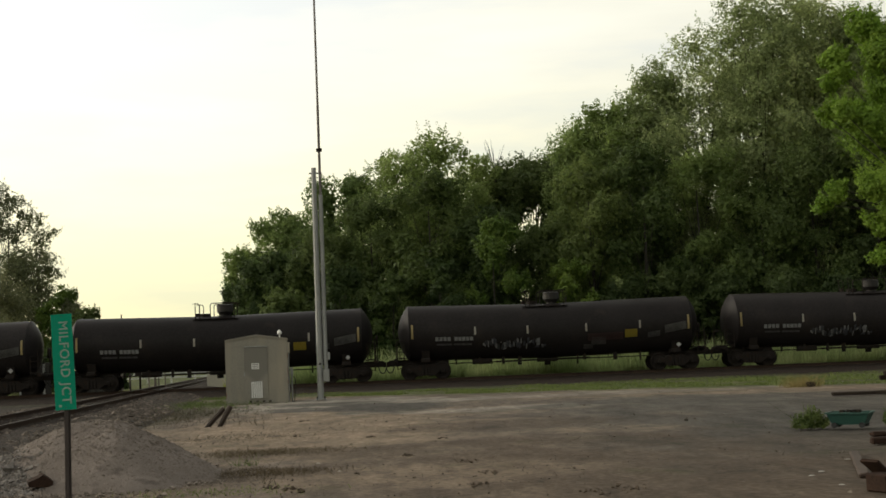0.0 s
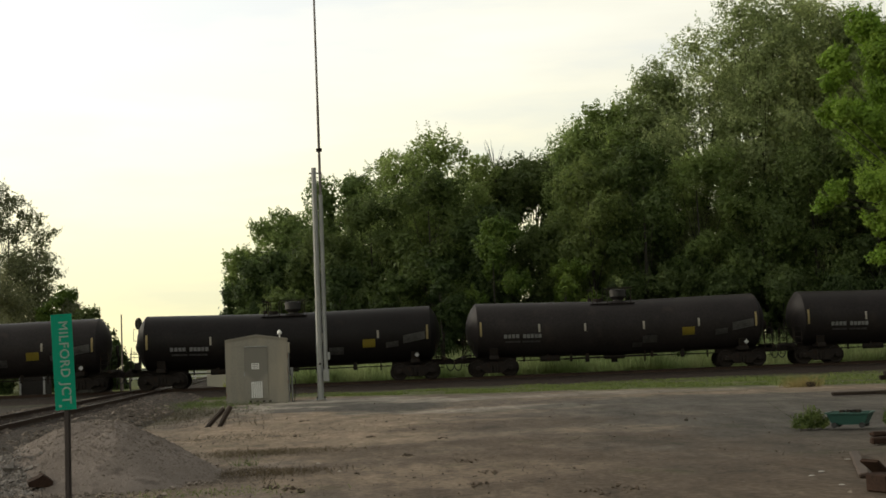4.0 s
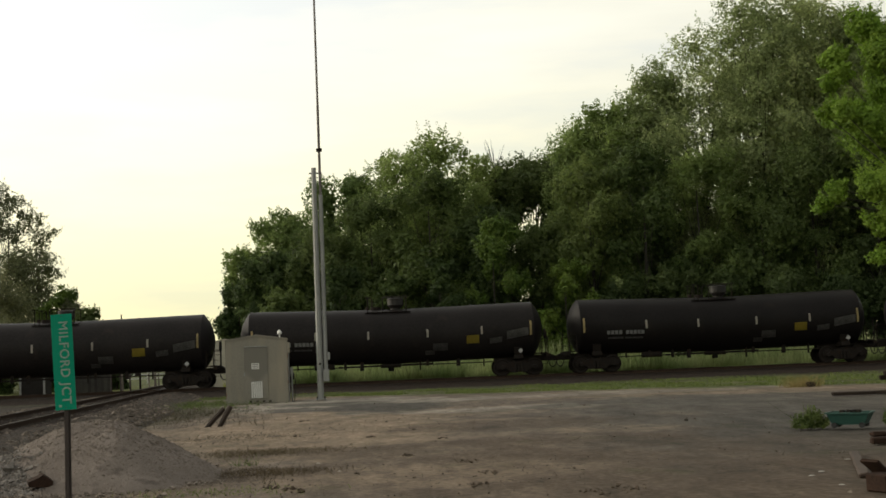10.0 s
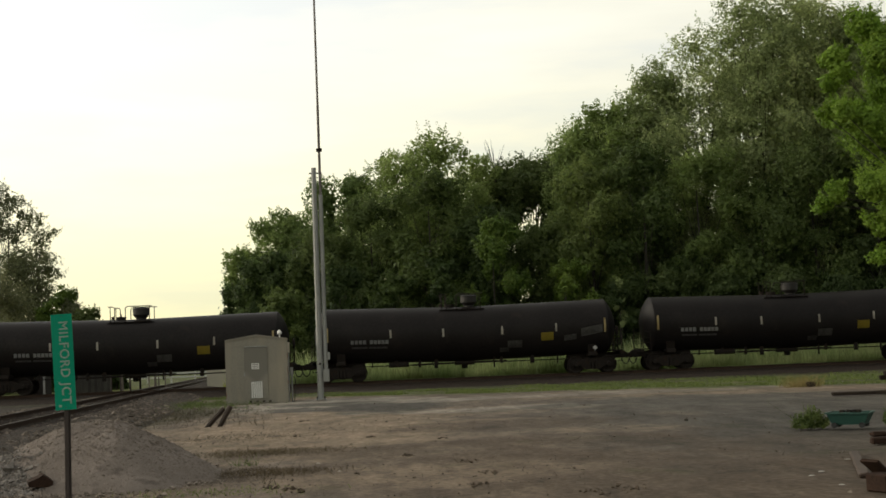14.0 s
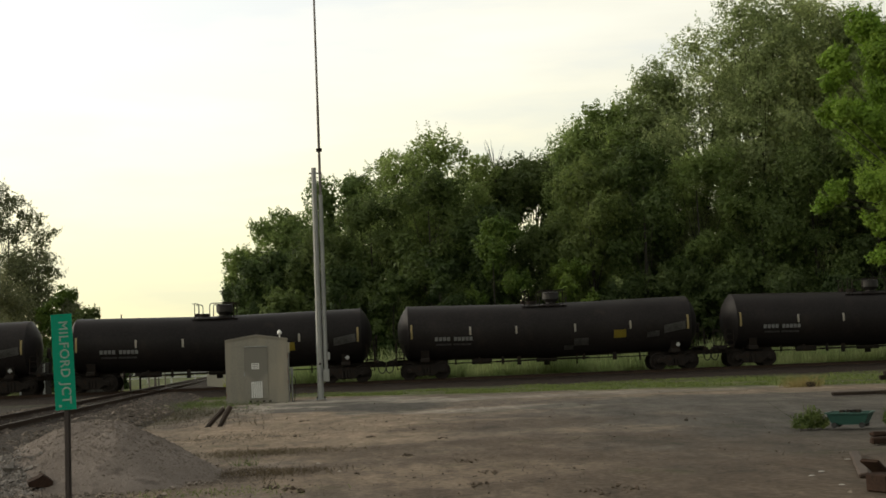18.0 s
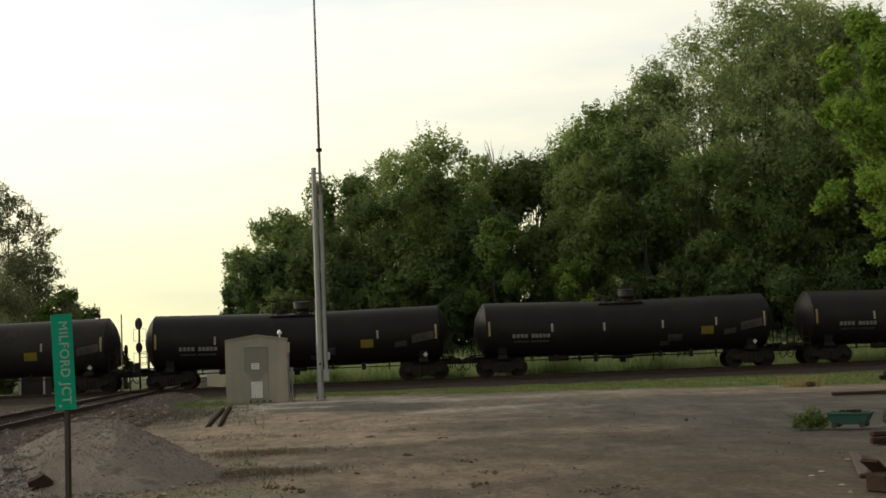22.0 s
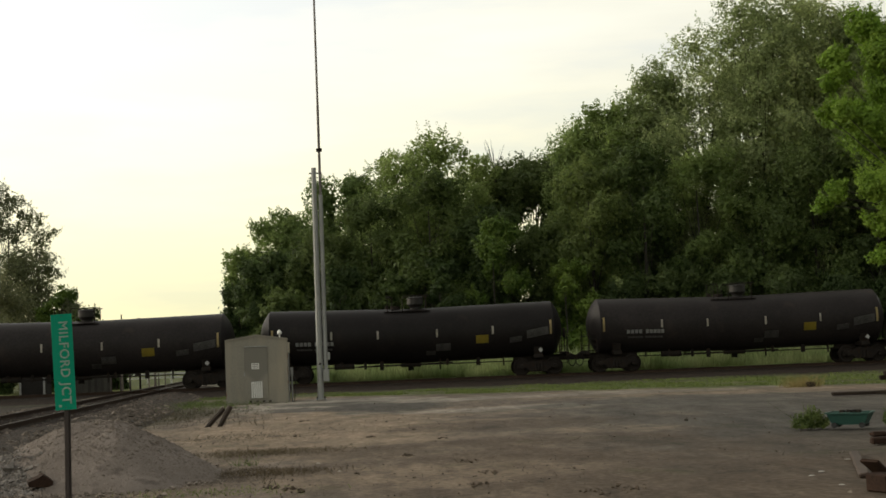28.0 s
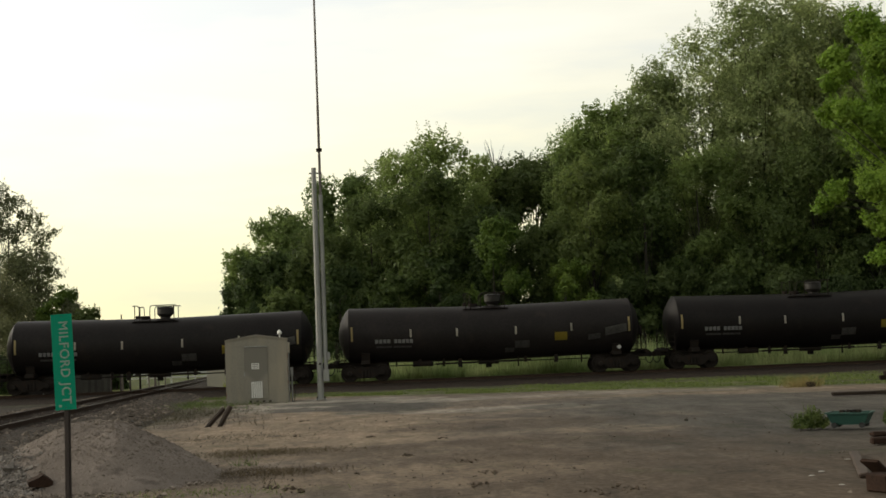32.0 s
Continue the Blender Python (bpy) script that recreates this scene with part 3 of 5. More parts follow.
def truck(parent, x):
    tr = thing("truck", pose(x, 0, 0), "", "")
    tr.parent = parent
    for side in (-1, 1):
        bm = bmesh.new()
        outline = [(-1.18, 0.36), (-1.18, 0.60), (-0.62, 0.66), (-0.40, 0.80), (0.40, 0.80), (0.62, 0.66), (1.18, 0.60), (1.18, 0.36), (0.70, 0.40), (0.42, 0.18), (-0.42, 0.18), (-0.70, 0.40)]
        lo = [bm.verts.new((u, side * 0.92, v)) for u, v in outline]
        hi = [bm.verts.new((u, side * 1.06, v)) for u, v in outline]
        for i in range(len(outline)):
            j = (i + 1) % len(outline)
            bm.faces.new((lo[i], lo[j], hi[j], hi[i]))
        bm.faces.new(lo)
        bm.faces.new(hi[::-1])
        part("side_frame", bm, M_STEEL, tr)
        bm = bmesh.new()
        for dx in (-0.18, 0, 0.18):
            rod(bm, (dx, side * 1.08, 0.24), (dx, side * 1.08, 0.62), 0.075, seg=10)
        part("spring_nest", bm, M_STEEL, tr)
        for dx in (-0.89, 0.89):
            bm = bmesh.new()
            rod(bm, (dx, side * 1.05, 0.46), (dx, side * 1.17, 0.46), 0.13, 0.11, 12)
            part("bearing_cap", bm, M_WHEEL, tr)
    bm = bmesh.new()
    box(bm, 0.42, 2.2, 0.30, Matrix.Translation((0, 0, 0.66)), 0.03)
    part("bolster", bm, M_STEEL, tr)
    for dx in (-0.89, 0.89):
        bm = bmesh.new()
        turn = Matrix.Rotation(radians(90), 4, "X")
        for side in (-1, 1):
            prof = [(0, -0.05), (0.12, -0.05), (0.14, -0.02), (0.36, -0.02), (0.40, -0.06), (0.457, -0.06), (0.462, 0.05), (0.49, 0.06), (0.49, 0.08), (0.40, 0.08), (0.36, 0.02), (0.14, 0.03), (0.12, 0.07), (0, 0.07)]
            lathe(bm, [(r, z * -side * -1) for r, z in prof], Matrix.Translation((0, side * 0.78, 0)) @ turn, 28)
        rod(bm, (0, -1.1, 0), (0, 1.1, 0), 0.08, seg=12)
        part("wheelset", bm, M_WHEEL, tr, "dark steel wheels on an axle", pose(dx, 0, 0.457), smooth=True)


def slope(x):
    """How far the tank's halves rise from the middle outwards."""
    return 0.0175 * abs(x) - 0.035


def tank_car(variant):
    # variants: 0 and 2 of the first build, 1 and 3 of the second; 2 and 3 carry graffiti
    labels = ("black railway tank car with faded white lettering and a yellow panel",
              "sooty black railway tank car with grey stencil panels on its side",
              "black railway tank car with pale graffiti on its side",
              "sooty black railway tank car with a white graffiti scrawl")
    second = variant % 2 == 1
    sh = -0.58 if second else 0.0
    car = thing("tank_car", Matrix(), labels[variant], "tank car", "tank cars of the train")
    # a jacketed shell with a crisp rim, dished heads and two halves that slope down to the middle
    R, AX, HALF, DISH = 1.51, 2.43, 7.76, radians(42)
    ball = R / math.sin(DISH)
    prof = [(0.0, -HALF - ball * (1 - math.cos(DISH)))]
    for i in range(1, 9):
        a = DISH * i / 8
        prof.append((ball * math.sin(a), -HALF - ball * (math.cos(a) - math.cos(DISH))))
    prof += [(R, 0.0)] + [(r, -z) for r, z in prof[8:0:-1]] + [(0.0, -prof[0][1])]
    bm = bmesh.new()
    lathe(bm, prof, Matrix.Translation((0, 0, AX)) @ Matrix.Rotation(radians(90), 4, "Y"), 56)
    for v in bm.verts:
        v.co.z += slope(v.co.x)
    part("tank", bm, M_TANK, car, "black painted steel tank with domed ends", smooth=True)
    top = AX + R + slope(0)
    # fittings on the crown
    bm = bmesh.new()
    lathe(bm, [(0.27, top - 0.08), (0.28, top + 0.06), (0.43, top + 0.22), (0.45, top + 0.24), (0.45, top + 0.55), (0.47, top + 0.56), (0.47, top + 0.60), (0.40, top + 0.63), (0, top + 0.64)], Matrix.Translation((0.25, 0, 0)), 24)
    part("valve_housing", bm, M_HOUSING, car, "black drum-shaped valve housing", smooth=True)
    bm = bmesh.new()
    rod(bm, (-0.85, 0, top - 0.08), (-0.85, 0, top + 0.16), 0.28, seg=16)
    part("manway", bm, M_STEEL, car, smooth=True)
    bm = bmesh.new()
    rod(bm, (-1.32, 0.2, top - 0.08), (-1.32, 0.2, top + 0.20), 0.10, seg=10)
    part("relief_valve", bm, M_STEEL, car)
    for side in (-1, 1):
        bm = bmesh.new()
        box(bm, 2.5, 0.30, 0.03, Matrix.Translation((-0.2, side * 0.70, top - 0.15)), 0.008)
        part("platform", bm, M_STEEL, car, "black grated walkway")
        y = side * 0.78
        for x0, x1, over in ((-0.46, 0.84, 0.14), (-1.04, -1.28, -0.12)):
            bm = bmesh.new()
            way = 1 if x1 > x0 else -1
            path = [Vector((x0, y, top - 0.30)), Vector((x0, y, top + 0.56)), Vector((x0 + way * 0.03, y, top + 0.65)), Vector((x0 + way * 0.11, y, top + 0.70)), Vector((x1 + over, y, top + 0.70))]
            tube(bm, path, 0.024)
            rod(bm, (x1, y, top - 0.30), (x1, y, top + 0.70), 0.024, seg=6)
            part("guard_rail", bm, M_STEEL, car, "bent dark pipe railing")
        # reflective strips
        for x, y0, h, mm in ((-7.58, 0.05, 0.78, M_STRIPE_Y), (7.58, 0.05, 0.78, M_STRIPE_Y), (-4.15 + sh * 0.4, 0.06, 0.44, M_STRIPE), (-1.28 + sh, 0.06, 0.44, M_STRIPE), (1.94 + sh, 0.06, 0.44, M_STRIPE), (4.90 + sh * 0.85, 0.06, 0.44, M_STRIPE)):
            bm = bmesh.new()
            curved_panel(bm, x * -side, 0.055, y0, h, side, R, AX)
            part("reflector_strip", bm, mm, car)
        # stencilled panels, each laid on the curve of the shell
        f = -side
        bm = bmesh.new()
        curved_panel(bm, (4.40 + sh) * f, 0.34, -0.40, 0.44, side, R, AX)
        part("yellow_panel", bm, M_PANEL_Y, car, "yellow stencil panel")
        grey = [(2.62 + sh * 1.6, -0.72, 0.40, 0.40, 0.0), (6.86, -0.20, 0.60, 0.44, 0.09), (5.66, -0.52, 0.34, 0.30, 0.03), (2.05 + sh * 1.8, -1.0, 0.26, 0.24, 0.0)]
        if variant == 2:
            bm = bmesh.new()
            curved_panel(bm, 3.0 * f, 0.98, -0.50, 0.40, side, R, AX)
            part("graffiti_field", bm, M_GRAF_R, car, "dull red field of graffiti paint")
        if variant >= 2:
            rg = random.Random(4 + variant)
            count, x0, run, tall = (44, -3.7, 0.078, 0.40) if variant == 2 else (26, -3.8, 0.066, 0.24)
            for i in range(count):
                bm = bmesh.new()
                curved_panel(bm, (x0 + i * run + rg.uniform(-.06, .06)) * f, rg.uniform(0.02, 0.09), -0.70 + rg.uniform(-.18, .18), rg.uniform(0.05, tall), side, R, AX, rg.uniform(-.05, .05))
                part("graffiti_stroke", bm, M_GRAF_B if variant == 2 and i % 3 else M_LETTER, car, "pale stroke of graffiti paint")
        for x, y0, hw, h, skew in grey:
            bm = bmesh.new()
            curved_panel(bm, x * f, hw, y0, h, side, R, AX, skew * f)
            part("stencil_panel", bm, M_PANEL_G, car, "faded grey stencil panel")
        for x in (-6.24, -6.02, -5.80, -5.58, -5.20, -4.99, -4.78, -4.57, -4.36):
            bm = bmesh.new()
            curved_panel(bm, x * f, 0.086, -0.36, 0.21, side, R, AX)
            part("lettering_bar", bm, M_LETTER, car, "short bar of white lettering")
        for x, hw in ((-5.85, 0.42), (-4.85, 0.5)):
            bm = bmesh.new()
            curved_panel(bm, x * f, hw, -0.66, 0.10, side, R, AX)
            part("stencil_line", bm, M_PANEL_G, car, "faint line of small grey lettering")
        bm = bmesh.new()
        box(bm, 0.19, 0.02, 0.19, Matrix.Translation((6.98 * f, side * 1.50, AX - 1.08)) @ Matrix.Rotation(radians(45), 4, "Y"))
        rod(bm, (6.98 * f, side * 1.49, AX - 1.10), (6.98 * f, side * 0.95, AX - 1.10), 0.03, seg=6)
        part("placard", bm, M_PLACARD, car, "white diamond placard")
    # underframe
    for e in (-1, 1):
        bm = bmesh.new()
        box(bm, 3.3, 0.5, 0.34, Matrix.Translation((e * 7.25, 0, 0.92)), 0.03)
        part("stub_sill", bm, M_STEEL, car)
        bm = bmesh.new()
        box(bm, 0.5, 2.7, 0.22, Matrix.Translation((e * 6.88, 0, 1.02)), 0.03)
        for s in (-1, 1):
            box(bm, 0.45, 0.10, 0.62, Matrix.Translation((e * 6.88, s * 1.05, 1.25)) @ Matrix.Rotation(radians(-22 * s), 4, "X"))
        part("saddle_bolster", bm, M_STEEL, car)
        bm = bmesh.new()
        box(bm, 0.22, 2.9, 0.16, Matrix.Translation((e * 8.52, 0, 1.06)), 0.02)
        box(bm, 0.62, 2.5, 0.05, Matrix.Translation((e * 8.25, 0, 1.16)))
        part("end_sill", bm, M_STEEL, car)
        bm = bmesh.new()
        box(bm, 0.70, 0.16, 0.20, Matrix.Translation((e * 8.66, 0, 0.88)), 0.03)
        box(bm, 0.20, 0.30, 0.30, Matrix.Translation((e * 8.94, 0.05 * e, 0.88)), 0.05)
        part("coupler", bm, M_STEEL, car)
        bm = bmesh.new()
        tube(bm, [(e * (8.62 + 0.216 * (1 - math.cos(math.pi * i / 10))), -0.28, 0.80 - 0.40 * math.sin(math.pi * i / 10)) for i in range(11)], 0.028)
        part("air_hose", bm, M_RUBBER, car, "drooping black rubber brake hose")
        for s in (-1, 1):
            bm = bmesh.new()
            for x in (8.02, 8.42):
                rod(bm, (e * x, s * 1.42, 0.55), (e * x, s * 1.42, 2.35 if x > 8.2 else 2.0), 0.02, seg=6)
            for i in range(6):
                rod(bm, (e * 8.02, s * 1.42, 0.6 + i * 0.3), (e * 8.42, s * 1.42, 0.6 + i * 0.3), 0.014, seg=5)
            part("end_ladder", bm, M_STEEL, car, "black corner ladder")
        bm = bmesh.new()
        rod(bm, (e * 8.48, -1.42, 2.0), (e * 8.48, 1.42, 2.0), 0.02, seg=6)
        rod(bm, (e * 8.48, -1.42, 1.1), (e * 8.48, -1.42, 2.0), 0.02, seg=6)
        rod(bm, (e * 8.48, 1.42, 1.1), (e * 8.48, 1.42, 2.0), 0.02, seg=6)
        part("end_railing", bm, M_STEEL, car)
    bm = bmesh.new()
    rod(bm, (8.56, 0.55, 1.15), (8.56, 0.55, 2.25), 0.03, seg=6)
    rod(bm, (8.50, 0.55, 2.25), (8.60, 0.55, 2.25), 0.28, seg=16)
    part("brake_wheel", bm, M_STEEL, car)
    bm = bmesh.new()
    rod(bm, (-0.1, 0, AX - R - 0.42), (-0.1, 0, AX - R + 0.08), 0.17, seg=14)
    box(bm, 0.5, 0.34, 0.10, Matrix.Translation((-0.1, 0, AX - R - 0.06)))
    box(bm, 1.1, 0.05, 0.22, Matrix.Translation((-0.1, 0.25, AX - R - 0.12)))
    box(bm, 1.1, 0.05, 0.22, Matrix.Translation((-0.1, -0.25, AX - R - 0.12)))
    part("outlet_valve", bm, M_STEEL, car)
    bm = bmesh.new()
    rod(bm, (-4.3, -0.5, 0.86), (-3.2, -0.5, 0.86), 0.16, seg=14)
    box(bm, 0.16, 0.3, 0.5, Matrix.Translation((-3.9, -0.5, 1.0)))
    part("brake_cylinder", bm, M_STEEL, car)
    bm = bmesh.new()
    rod(bm, (-5.6, -0.62, 0.80), (5.6, -0.62, 0.80), 0.03, seg=6)
    rod(bm, (-3.0, -0.62, 0.80), (2.2, -0.62, 0.84), 0.05, seg=6)
    for i, x in enumerate((-5.2, -2.6, -1.7, 1.5, 1.9, 3.6, 5.0)):
        box(bm, 0.08 + 0.07 * (i % 3), 0.07, 0.36 + 0.08 * (i % 4), Matrix.Translation((x, -0.62, 0.90 - 0.03 * (i % 4))))
    part("brake_pipe", bm, M_STEEL, car)
    for x in (-6.88, 6.88):
        truck(car, x)
    return car


def curved_panel(bm, x, half, zc, h, side, R, AX, skew=0.0):
    """A thin plate that follows the tank's shell; zc is the height of its middle above the axis."""
    k = 4
    rows = []
    for i in range(k + 1):
        z = zc - h / 2 + h * i / k
        r = R + 0.012
        ends = []
        for u, zz in ((x - half, z - skew), (x + half, z + skew)):
            ends.append(bm.verts.new((u, side * math.sqrt(max(0.01, r * r - zz * zz)), AX + zz + slope(u))))
        rows.append(ends)
    for a, b in zip(rows, rows[1:]):
        bm.faces.new((a[0], a[1], b[1], b[0]))
    bmesh.ops.solidify(bm, geom=bm.faces[:], thickness=0.006)


PROTOS = [tank_car(v) for v in range(4)]
CAR_FIRST, CAR_LAST = -3, 33
PATTERN = (0, 0, 0, 2, 2, 0, 0, 1, 1, 1, 0, 0, 0, 0, 1, 1, 0, 1, 1, 1, 1, 1, 1, 1, 0, 1, 3, 3, 1, 1, 1, 1, 1, 1, 1, 1, 1)
COUPLER_0 = -0.36
TRAIN = []
used = set()
for k in range(CAR_FIRST, CAR_LAST + 1):
    v = PATTERN[(k - CAR_FIRST) % len(PATTERN)]
    at = pose(COUPLER_0 + (k + 0.5) * CAR_L, TRACK_Y, RAIL_Z)
    if v in used:
        c = copy_thing(PROTOS[v], at)
    else:
        c, _ = PROTOS[v], used.add(v)
        c.matrix_basis = at
    TRAIN.append((k, c))


# ---------------- trees ----------------


def tree(name, x, y, height, width, mat, label, category="tree", leaves=9000, leaf=0.108, lobes=14, base=0.12, seed=0, airy=0.0, trunk_r=0.22, group="", given=None, fill=0.22):
    rnd = np.random.default_rng(seed)
    root = thing(name, pose(x, y, -0.05), label, category, group)
    h, w = height, width / 2
    bm = bmesh.new()
    lean = rnd.uniform(-0.03, 0.03, 2) * h
    knots = [Vector((lean[0] * s, lean[1] * s, h * 0.80 * s)) for s in (0, 0.25, 0.5, 0.75, 1.0)]
    rad = [trunk_r, trunk_r * 0.8, trunk_r * 0.55, trunk_r * 0.35, trunk_r * 0.15]
    for i in range(4):
        rod(bm, knots[i], knots[i + 1], rad[i], rad[i + 1], 7)
    # lobes of the crown and a limb towards each
    centres, radii = [], []
    for i, (gx, gz, gr) in enumerate(given or ()):
        centres.append(np.array([gx, rnd.uniform(-1.0, 1.0), gz]))
        radii.append(gr)
        rod(bm, knots[2], Vector(centres[-1]), trunk_r * 0.12, 0.012, 5)
    for i in range(0 if given else lobes):
        f = base + (0.93 - base) * (i + 0.5) / lobes
        spread = math.sqrt(max(0.05, 1 - ((f - 0.5) / 0.60) ** 2))
        a = i * 2.39996 + rnd.uniform(-0.5, 0.5)
        rr = w * spread * rnd.uniform(0.35, 0.72)
        radii.append(w * rnd.uniform(0.30, 0.60) * (0.72 + 0.28 * spread))
        c = np.array([math.cos(a) * rr, math.sin(a) * rr, min(h * f, h - radii[-1] * 1.05)])
        centres.append(c)
        s = min(1.0, max(0.05, f * 0.8))
        start = Vector((lean[0] * s, lean[1] * s, h * s * 0.72))
        rod(bm, start, Vector(c * np.array([0.9, 0.9, 0.98])), trunk_r * 0.32 * (1.1 - f), min(0.02, trunk_r * 0.1), 5)
    if not given:
        centres.append(np.array([lean[0], lean[1], h - w * 0.42]))
        radii.append(w * 0.42)
    part("trunk", bm, M_BARK, root, "brown trunk with bare limbs inside the crown")
    # each lobe carries smaller leafy boughs, and each bough ends in upright twigs
    pts, nrm, big = [], [], []
    area = sum(r * r for r in radii)
    up = np.array([0, 0, 1.0])
    for c, r in zip(centres, radii):
        n = max(60, int(leaves * r * r / area))
        ns = int(np.clip(4 + 5 * r, 5, 13))
        d = rnd.normal(size=(ns, 3)) + up * 0.25 + np.array([c[0], c[1], 0]) / (w + 0.1) * 0.5
        d /= np.linalg.norm(d, axis=1)[:, None]
        rs = r * rnd.uniform(0.34, 0.56, ns)
        sc = c + d * r * rnd.uniform(0.50, 0.78, ns)[:, None]
        inner = int(n * (0.08 if airy else fill))
        tips = int(n * (0.42 if airy else 0.26))
        # leaves over the boughs
        m = n - inner - tips
        own = rnd.choice(ns, m, p=rs ** 2 / (rs ** 2).sum())
        e = rnd.normal(size=(m, 3)) + d[own] * 0.7 + up * 0.45
        e /= np.linalg.norm(e, axis=1)[:, None]
        lump = 0.93 + 0.20 * np.sin(e[:, 0] * 5.1 + own) * np.cos(e[:, 2] * 4.3 + own * 2) * np.sin(e[:, 1] * 4.7 + c[2])
        q = e * (rs[own] * lump * rnd.uniform(0.72, 1.06, m))[:, None]
        q[:, 2] *= 0.82
        pts.append(sc[own] + q)
        nrm.append(e * 1.0 + up * 0.45 + rnd.normal(size=e.shape) * 0.42)
        big.append(rnd.uniform(0.65, 1.30, m))
        # upright twig ends
        nt = max(4, tips // 20)
        own = rnd.choice(ns, nt, p=rs ** 2 / (rs ** 2).sum())
        e = rnd.normal(size=(nt, 3)) * 0.8 + d[own] * 0.8 + up * 0.55
        e /= np.linalg.norm(e, axis=1)[:, None]
        axis = e * 0.55 + up * 0.62 + rnd.normal(size=e.shape) * 0.26
        axis /= np.linalg.norm(axis, axis=1)[:, None]
        long = rs[own] * rnd.uniform(0.30, 1.15, nt) + 0.12
        t = np.tile(np.linspace(0.0, 1.0, 20) ** 1.3, nt)
        q = np.repeat(sc[own] + e * (rs[own] * 0.85)[:, None] * np.array([1, 1, 0.82]), 20, axis=0) + np.repeat(axis * long[:, None], 20, axis=0) * t[:, None]
        q = q + rnd.normal(size=q.shape) * ((0.05 + 0.065 * r) * (1.10 - 0.95 * t))[:, None] * (leaf / 0.1) ** 0.5
        pts.append(q)
        nrm.append(np.repeat(e, 20, axis=0) * 0.7 + up * 0.35 + rnd.normal(size=q.shape) * 0.6)
        big.append(1.15 - 0.45 * t)
        # leaves on the shaded limbs inside
        e = rnd.normal(size=(inner, 3))
        e /= np.linalg.norm(e, axis=1)[:, None]
        pts.append(c + e * (r * rnd.uniform(0.1, 0.72, inner))[:, None])
        nrm.append(e + rnd.normal(size=e.shape) * 0.8)
        big.append(rnd.uniform(1.6, 2.6, inner))
    pts, nrm = np.concatenate(pts), np.concatenate(nrm)
    pts[:, 2] = np.clip(pts[:, 2], 0.06 + min(0.09, 0.02 * h), None)
    u = np.cross(nrm, rnd.normal(size=pts.shape))
    u /= np.linalg.norm(u, axis=1)[:, None] + 1e-6
    v = np.cross(nrm, u)
    v /= np.linalg.norm(v, axis=1)[:, None] + 1e-6
    size = leaf * np.concatenate(big)[:, None]
    part("crown", quads_mesh("crown", pts, u * size, v * size * 0.58, mat), None, root, "uneven crown of small leaves")
    return root


def bare_tree(x, y, h, seed):
    rnd = random.Random(seed)
    root = thing("bare_tree", pose(x, y, 0), "thin leafless dead tree among the green crowns", "tree")
    bm = bmesh.new()
    rod(bm, (0, 0, 0), (0, 0, h * 0.86), 0.14, 0.05, 6)
    for i in range(26):
        z = h * (0.78 + 0.2 * i / 26)
        a = rnd.uniform(0, 6.28)
        q = Vector((math.cos(a) * 0.8, math.sin(a) * 0.8, min(h, z + rnd.uniform(0.5, 1.2))))
        rod(bm, (0, 0, min(z, h * 0.86)), q, 0.028, 0.010, 4)
    part("trunk", bm, M_BARK, root)


DEEP = "broadleaf tree with a dense dark green crown"
GREY = "tall broadleaf tree with a loose grey-green crown"
LEFT = [(-37.5, 122, 18.4, 8.6), (-33.7, 120, 18.2, 6.0), (-31.6, 124, 16.3, 4.4), (-31.0, 116, 12.1, 7.2), (-27.0, 112, 8.6, 3.7), (-26.0, 111, 7.4, 3.6), (-32.1, 110, 10.3, 7.3)]
BACK_A = [(-10.8, 104, 10.8, 4.0), (-8.2, 106, 14.0, 5.8), (-5.5, 104, 12.6, 5.6), (-3.0, 103, 16.3, 4.8), (0.4, 102, 17.5, 6.0), (3.2, 100, 18.6, 5.8), (6.4, 103, 17.6, 4.8), (8.5, 106, 16.4, 4.2), (11.1, 104, 17.4, 5.0)]
BACK_B = [(14.9, 100, 18.9, 6.2), (16.9, 98, 20.6, 6.4), (20.0, 97, 22.8, 6.2), (23.2, 96, 25.4, 6.8), (26.7, 94, 27.4, 7.4), (30.7, 95, 27.8, 7.8), (33.8, 94, 26.0, 7.0), (38.3, 95, 25.5, 7.4)]
FRONT = [(-10.8, 98, 7.4, 3.7), (-8.4, 97, 9.7, 5.3), (-4.7, 96, 11.1, 6.0), (-1.0, 95, 13.3, 6.3), (3.0, 93, 14.5, 7.4), (6.4, 92, 11.6, 5.8), (10.4, 92, 10.5, 5.4), (13.9, 91, 14.6, 6.4), (17.1, 90, 15.5, 7.1), (21.2, 91, 15.2, 7.0), (25.2, 90, 12.6, 7.0), (29.0, 90, 15.5, 7.5), (32.9, 90, 14.6, 7.1), (36.6, 90, 12.9, 7.1)]
SHRUBS = [(-3.3, 88, 7.7, 4.0), (0.0, 88, 7.2, 4.0), (3.3, 87, 7.9, 4.0), (6.8, 88, 10.5, 4.8), (11.4, 87, 7.6, 4.0), (14.8, 87, 6.2, 3.3), (17.9, 87, 6.8, 4.7), (21.4, 86, 6.3, 4.7), (25.0, 86, 6.5, 5.0), (28.7, 86, 6.0, 5.0), (32.0, 86, 5.5, 5.0), (-7.0, 89, 6.4, 4.1)]
for i, (x, y, h, w) in enumerate(LEFT):
    tree("tree", x, y, h, w, M_LEAF_S if i == 4 else M_LEAF_L, GREY if i < 4 else DEEP, leaf=0.085, leaves=(24000, 17000, 11000, 18000, 11000, 9000, 17000)[i], lobes=18 if i < 4 else 12, seed=100 + i, airy=i < 3, group="trees left of the crossing")
